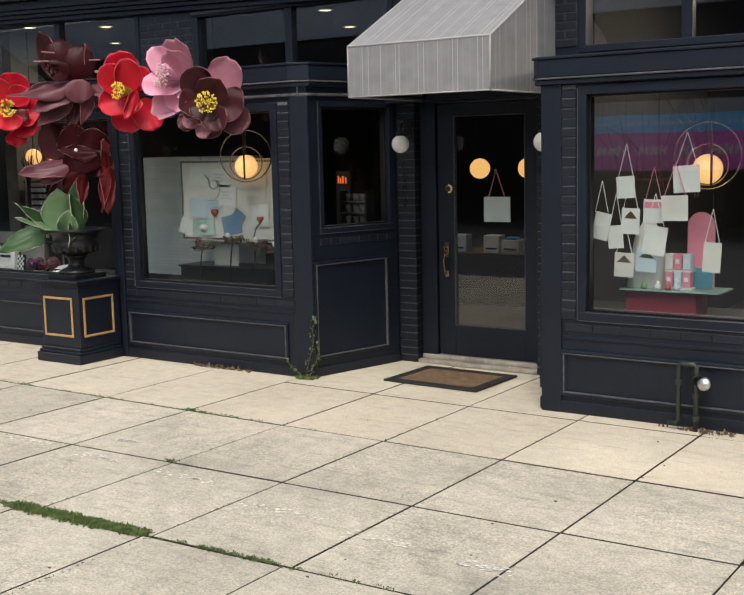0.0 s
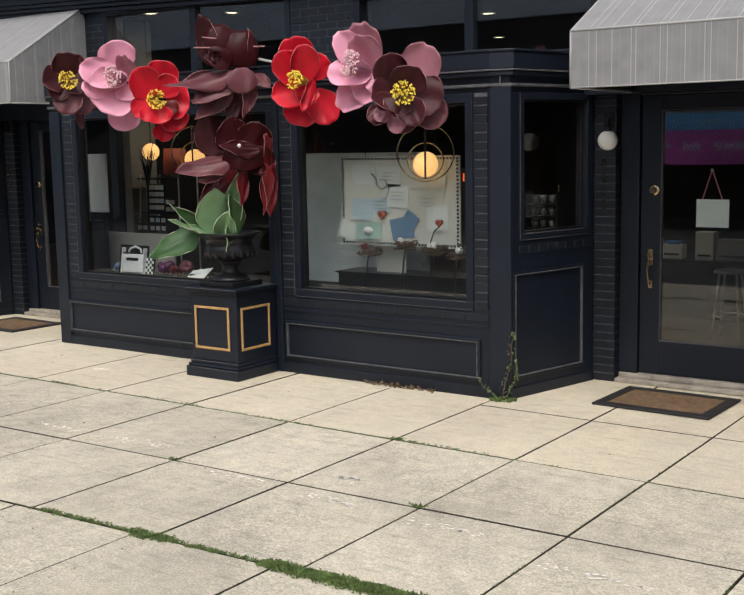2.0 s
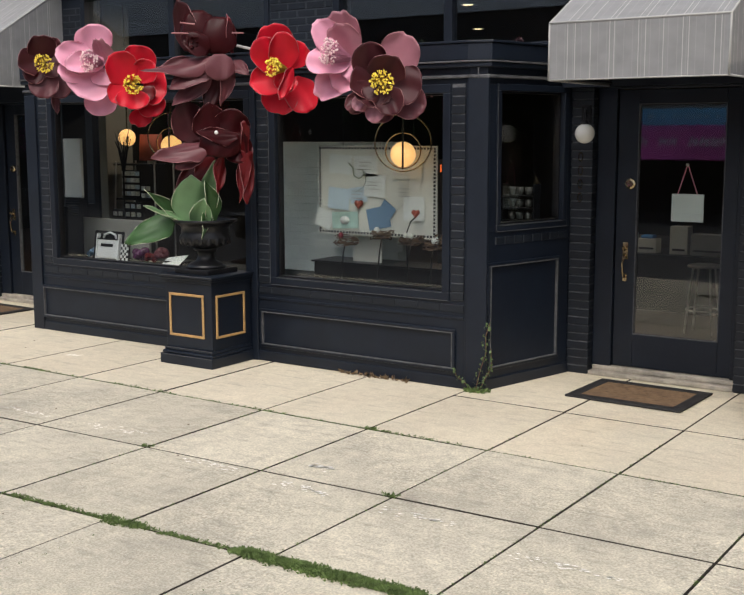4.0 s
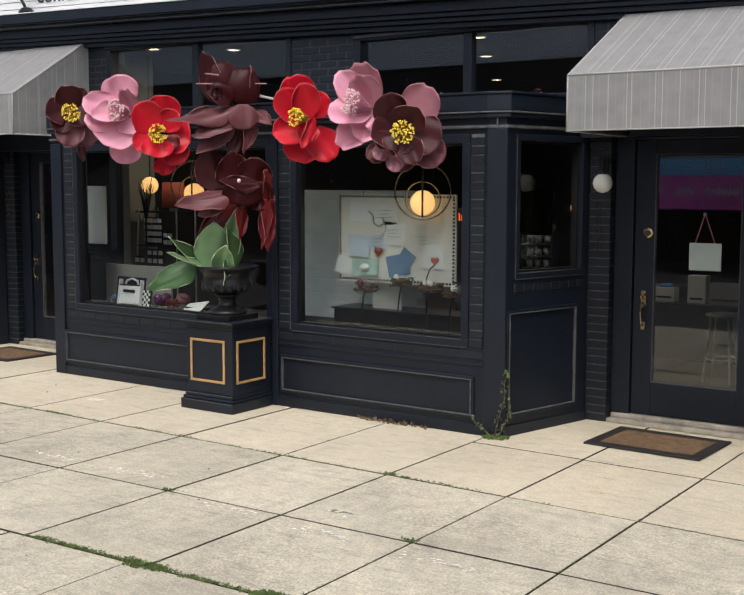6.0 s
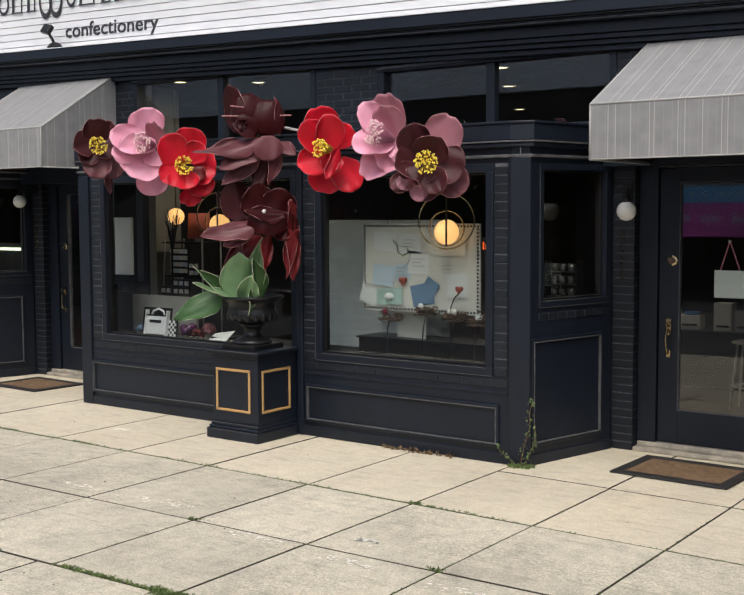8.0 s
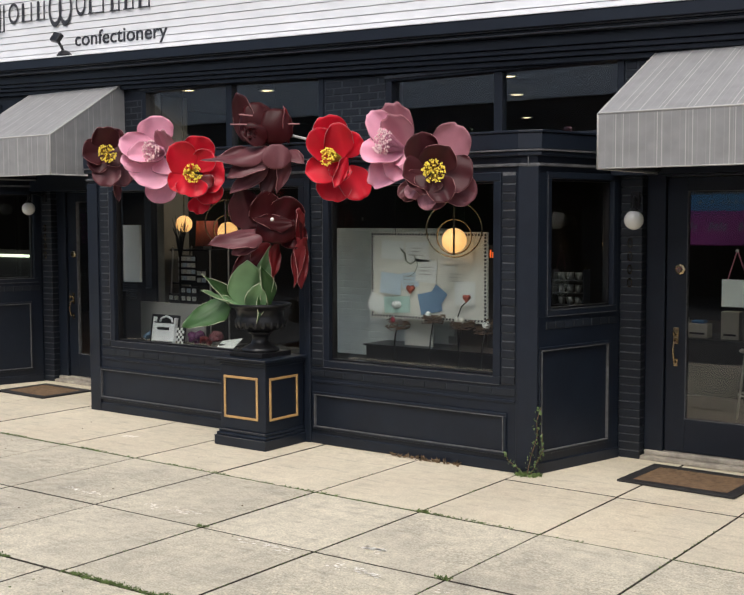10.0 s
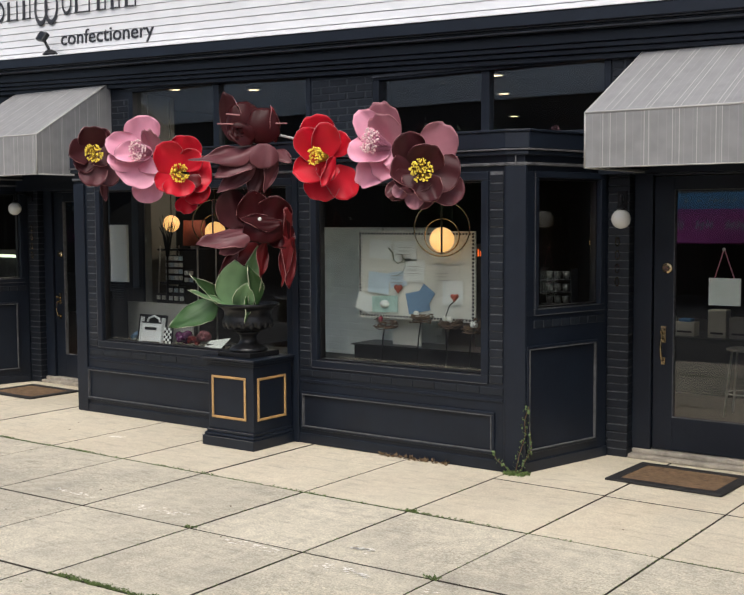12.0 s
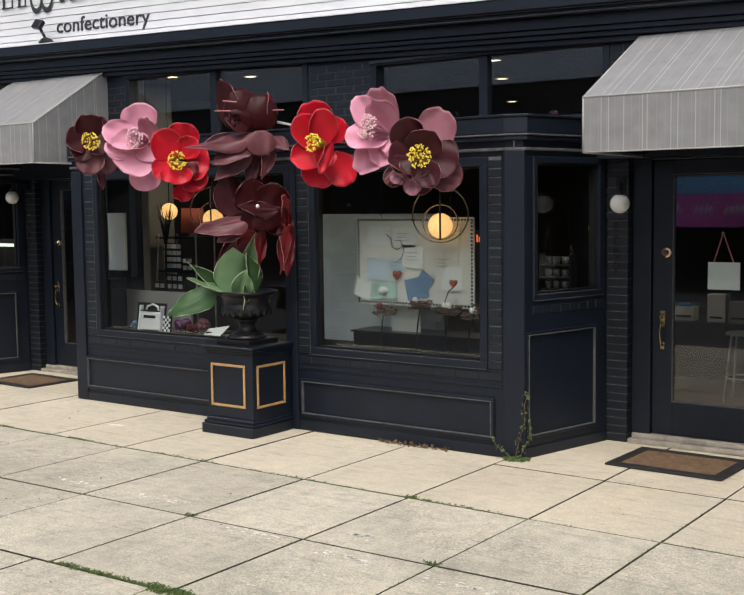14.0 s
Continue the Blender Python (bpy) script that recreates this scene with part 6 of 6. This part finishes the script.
part("backrest", tube(bmesh.new(), [(-0.88, 3.48, 0.48), (-0.88, 3.5, 0.9), (-0.52, 3.5, 0.9), (-0.52, 3.48, 0.48)], 0.012, 6), CHROME, ch)
tl = thing("strip_light", "thin lit tube lamp inside the next shop", "strip light", at=(-9, 2.2, 1.5))
part("tube", tube(bmesh.new(), [(-9.9, 2.2, 1.42), (-8.45, 2.2, 1.42)], 0.02, 8), TUBE, tl)
part("stand", boxes((-9.9, -8.4, 2.23, 2.3, 0.06, 1.5)), DARK, tl)

# ---- across the street, mirrored in the glass ----
opp = thing("opposite_building", "long grey brick building across the street", "building", kind="structure", at=(-4, -19, -0.15))
part("wall", boxes((-60, 50, -24, -19.0, -0.15, 5.25)), mat("dark_facade", (0.045, 0.04, 0.038), 0.85), opp)
part("parapet", boxes((-60, 50, -24, -18.9, 5.25, 6.6)), WHITE, opp, bevel=0.02)
for i in range(9):
    part("window", boxes((-26 + i * 5.0, -23 + i * 5.0, -18.98, -18.9, 0.6, 1.35)), BLACK, opp)
SLOPE = Matrix.Translation((0, -16, 1.3)) @ Matrix.Rotation(radians(38), 4, "X") @ Matrix.Translation((0, 16, -1.3))
ban = thing("banner", "blue and purple street banner with plain white bars", "banner", at=(-2.5, -16, -0.15))
part("pale_band", boxes((-6.5, 3.5, -16.05, -16.0, 2.8, 3.2), m=SLOPE), GREYW, ban)
part("blue_band", boxes((-6.5, 3.5, -16.05, -16.0, 2.3, 2.8), m=SLOPE), BANB, ban)
part("purple_band", boxes((-6.5, 3.5, -16.05, -16.0, 1.3, 2.3), m=SLOPE), BANP, ban)
for x in (-6.5, -1.5, 3.4):
    part("post", boxes((x, x + 0.1, -16.2, -16.06, -0.15, 1.35)), BLACK, ban)
rb = random.Random(5)
x = -6.2
while x < 3.2:
    w = rb.uniform(0.07, 0.15)
    part("bar", boxes((x, x + w * 0.45, -15.99, -15.985, 2.24, 2.36), (x + w * 0.45, x + w, -15.99, -15.985, 2.28, 2.31), m=SLOPE @ Matrix.Translation((0, 0, 0.25))), PAPER, ban, "pale bar of lettering")
    x += w + rb.choice((0.04, 0.05, 0.16))
x = -5.9
while x < 3.0:
    w = rb.uniform(0.13, 0.24)
    part("bar", boxes((x, x + w * 0.3, -15.99, -15.985, 1.68, 1.95), (x + w * 0.3, x + w * 0.7, -15.99, -15.985, 1.78, 1.84), (x + w * 0.7, x + w, -15.99, -15.985, 1.68, 1.9), m=SLOPE), PAPER, ban, "pale bar of lettering")
    x += w + rb.choice((0.05, 0.06, 0.3))


def street_tree(x, y, h):
    t = thing("street_tree", "leafy street tree across the road", "tree", group="street trees", at=(x, y, -0.15))
    part("trunk", tube(bmesh.new(), [(x, y, -0.15), (x + 0.1, y, h * 0.4), (x, y + 0.1, h * 0.75)], 0.16, 10, 0.06), BARK, t, smooth=True)
    bm = bmesh.new()
    for k in range(7):
        a = k * 0.9
        tube(bm, [(x + 0.05, y, h * 0.4), (x + 0.8 * math.cos(a), y + 0.8 * math.sin(a), h * 0.62), (x + 1.5 * math.cos(a), y + 1.5 * math.sin(a), h * 0.8)], 0.05, 6, 0.015)
    part("limbs", bm, BARK, t)
    vs, fs = [], []
    for k in range(2600):
        d = Vector((rb.gauss(0, 1), rb.gauss(0, 1), rb.gauss(0, 0.8)))
        d = d.normalized() * (rb.random() ** 0.4) * (1 + 0.25 * math.sin(5 * d.x + 3 * d.z))
        c = Vector((x, y, h * 0.72)) + Vector((d.x * h * 0.36, d.y * h * 0.36, d.z * h * 0.3))
        q = Euler((rb.uniform(0, 6), rb.uniform(0, 6), rb.uniform(0, 6))).to_matrix()
        i = len(vs)
        for p in ((-0.12, 0, 0), (0, -0.05, 0), (0.12, 0, 0), (0, 0.05, 0)):
            vs.append(c + q @ Vector(p))
        fs.append((i, i + 1, i + 2, i + 3))
    me = bpy.data.meshes.new("crown")
    me.from_pydata([v - Vector((x, y, -0.15)) for v in vs], [], fs)
    me.materials.append(FOLI)
    ob = new("crown", me)
    ob.parent = t


for x, y, h in ((-11.5, -17.0, 4.1), (-20, -17.2, 4.2), (7.5, -17, 4.2)):
    street_tree(x, y, h)

# ---- weeds, creeper, straw ----
rw = random.Random(8)


def tufts(name, label, spots, material):
    vs, fs = [], []
    for x, y, z, r, n, hh in spots:
        for k in range(n):
            a, q = rw.uniform(0, 6.28), r * math.sqrt(rw.random())
            c = Vector((x + q * math.cos(a), y + q * 0.8 * math.sin(a), z))
            d = Vector((rw.uniform(-1, 1), rw.uniform(-1, 1), rw.uniform(0.2, 1.2))).normalized()
            s = d.cross(Vector((rw.uniform(-1, 1), rw.uniform(-1, 1), 0.3))).normalized()
            L, w = hh * rw.uniform(0.5, 1.2), hh * rw.uniform(0.12, 0.3)
            i = len(vs)
            vs += [c, c + d * L * 0.5 + s * w, c + d * L, c + d * L * 0.5 - s * w]
            fs.append((i, i + 1, i + 2, i + 3))
    me = bpy.data.meshes.new(name)
    me.from_pydata(vs, [], fs)
    me.materials.append(material)
    return tagged(new(name, me), label, "weeds", kind="stuff")


spots = []
for k in range(1900):
    x = rw.uniform(-4.5, 4.6) if k < 1500 else rw.uniform(0.72, 1.7)
    dens = 0.5 + 0.5 * math.sin(x * 2.6 + 1.2) + 0.4 * math.sin(x * 7.1)
    thick = 1.0 if 0.72 < x < 1.7 or -0.13 < x < 0.13 else 0.42
    if x > 1.72 and not 2.05 < x < 2.5 and rw.random() < 0.8:
        continue
    if thick < 1.0 and dens * rw.random() < 0.05:
        continue
    spots.append((x, slab_rows(x)[4] + rw.gauss(0, 0.01 + 0.009 * (thick == 1.0)), 0.0, 0.022 * thick + 0.01, 20 if thick == 1.0 else 8, 0.019 * (0.6 + 0.4 * thick)))
for k in range(420):
    x = rw.uniform(-4.6, 1.2)
    if math.sin(x * 5.3) + 0.6 * math.sin(x * 13) < rw.uniform(-0.6, 1.0):
        continue
    spots.append((x, slab_rows(x)[2] + rw.gauss(0, 0.008), 0.0, 0.012, 6, 0.013))
for k in range(1500):
    x = rw.uniform(-4.6, 3.5)
    if rw.random() < (0.9 if x < 0.1 else 0.35):
        spots.append((x, slab_rows(x)[2] + rw.gauss(0, 0.004), -0.006, 0.006, 4, 0.011))
for k in range(420):
    xx = rw.choice((-0.88, 0.016, 0.9, 1.742, 2.6))
    spots.append((xx + rw.gauss(0, 0.003), -4.5 + 4.0 * rw.random() ** 1.3, -0.006, 0.006, 4, 0.012))
for xx, yy in ((0.016, -1.345), (0.9, -2.41), (-0.88, -2.45)):
    spots += [(xx + rw.gauss(0, 0.03), yy + rw.gauss(0, 0.012), 0, 0.02, 8, 0.025) for _ in range(5)]
for k in range(26):
    xx = rw.uniform(0.05, 0.2)
    spots.append((xx, -0.06 + (xx - 0.05) * 0.3 + rw.gauss(0, 0.015), 0.0, 0.035, 9, 0.035))
tufts("weeds", "low green weeds growing in the pavement joints", spots, WEED)
vine = thing("creeper", "small green creeper climbing the corner pilaster", "plant", at=(0.15, -0.02, 0))
runs = [[(0.1, -0.05, 0.0), (0.125, -0.03, 0.15), (0.17, -0.02, 0.3), (0.165, -0.02, 0.42), (0.19, -0.0, 0.52)], [(0.1, -0.05, 0), (0.02, -0.06, 0.06), (-0.06, -0.05, 0.1), (-0.09, -0.05, 0.16)], [(0.12, -0.04, 0), (0.17, -0.03, 0.1), (0.21, 0.0, 0.2), (0.2, 0.0, 0.33)]]
bm = bmesh.new()
for r in runs:
    tube(bm, r, 0.004, 5)
part("stems", bm, TWIG, vine)
bm = bmesh.new()
for r in runs:
    for a, b in zip(r, r[1:]):
        for k in range(12):
            c = Vector(a).lerp(Vector(b), rw.random()) + Vector((rw.gauss(0, 0.014), -0.012 + rw.gauss(0, 0.006), rw.gauss(0, 0.01)))
            q = Euler((rw.uniform(0, 6), rw.uniform(0, 6), rw.uniform(0, 6))).to_matrix()
            s = rw.uniform(0.008, 0.016)
            bm.faces.new([bm.verts.new(c + q @ Vector(p)) for p in ((-s, 0, 0), (0, -s * 0.7, 0.002), (s, 0, 0), (0, s * 0.7, 0.002))])
part("leaves", bm, mat("creeper_leaf", (0.1, 0.15, 0.05), 0.6, var=0.35, scale=40, bump=0), vine)
tufts("dry_straw", "dry brown straw and litter along the wall foot", [(rw.uniform(-1.15, -0.45), -0.045 + rw.gauss(0, 0.012), 0.0, 0.02, 4, 0.045) for _ in range(30)] + [(3.47 + rw.gauss(0, 0.1), -0.17 + rw.gauss(0, 0.03), 0.0, 0.03, 6, 0.032) for _ in range(26)], DRY)
bm = bmesh.new()
for k in range(40):
    x, y = rw.uniform(-5, 4.5), rw.uniform(-4.4, -0.2)
    bmesh.ops.create_icosphere(bm, subdivisions=1, radius=rw.uniform(0.003, 0.008), matrix=Matrix.Translation((x, y, 0.003)) @ Matrix.Diagonal((rw.uniform(0.8, 2), 1, 0.5, 1)))
me = bpy.data.meshes.new("litter")
bm.to_mesh(me)
bm.free()
me.materials.append(TWIG)

tagged(new("litter", me), "tiny dark scraps and twigs scattered on the pavement", "litter", kind="stuff")

# white paint flecks scuffed along the slabs
vs, fs = [], []
for x0, x1, y in ((-2.4, -1.95, -2.29), (-1.6, -1.1, -2.27), (-0.5, -0.1, -2.5), (0.25, 0.6, -2.57), (0.95, 1.4, -2.6), (1.8, 2.35, -2.8), (2.55, 2.95, -2.9), (3.2, 3.5, -2.95), (-3.55, -3.4, -0.75), (0.2, 0.35, -2.2)):
    for k in range(34):
        x, y2, s = rw.uniform(x0, x1), y + rw.gauss(0, 0.022), rw.uniform(0.004, 0.014)
        i = len(vs)
        vs += [(x - s * 1.6, y2, 0.0035), (x, y2 - s * 0.6, 0.0035), (x + s * 1.5, y2 + s * 0.2, 0.0035), (x + s * 0.2, y2 + s * 0.7, 0.0035)]
        fs.append((i, i + 1, i + 2, i + 3))
me = bpy.data.meshes.new("paint_flecks")
me.from_pydata(vs, [], fs)
me.materials.append(mat("chipped_white_paint", (0.85, 0.82, 0.75), 0.8, var=0.05, bump=0))
tagged(new("paint_flecks", me), "chipped white paint flecks scuffed on the pavement", "paint flecks", kind="stuff")
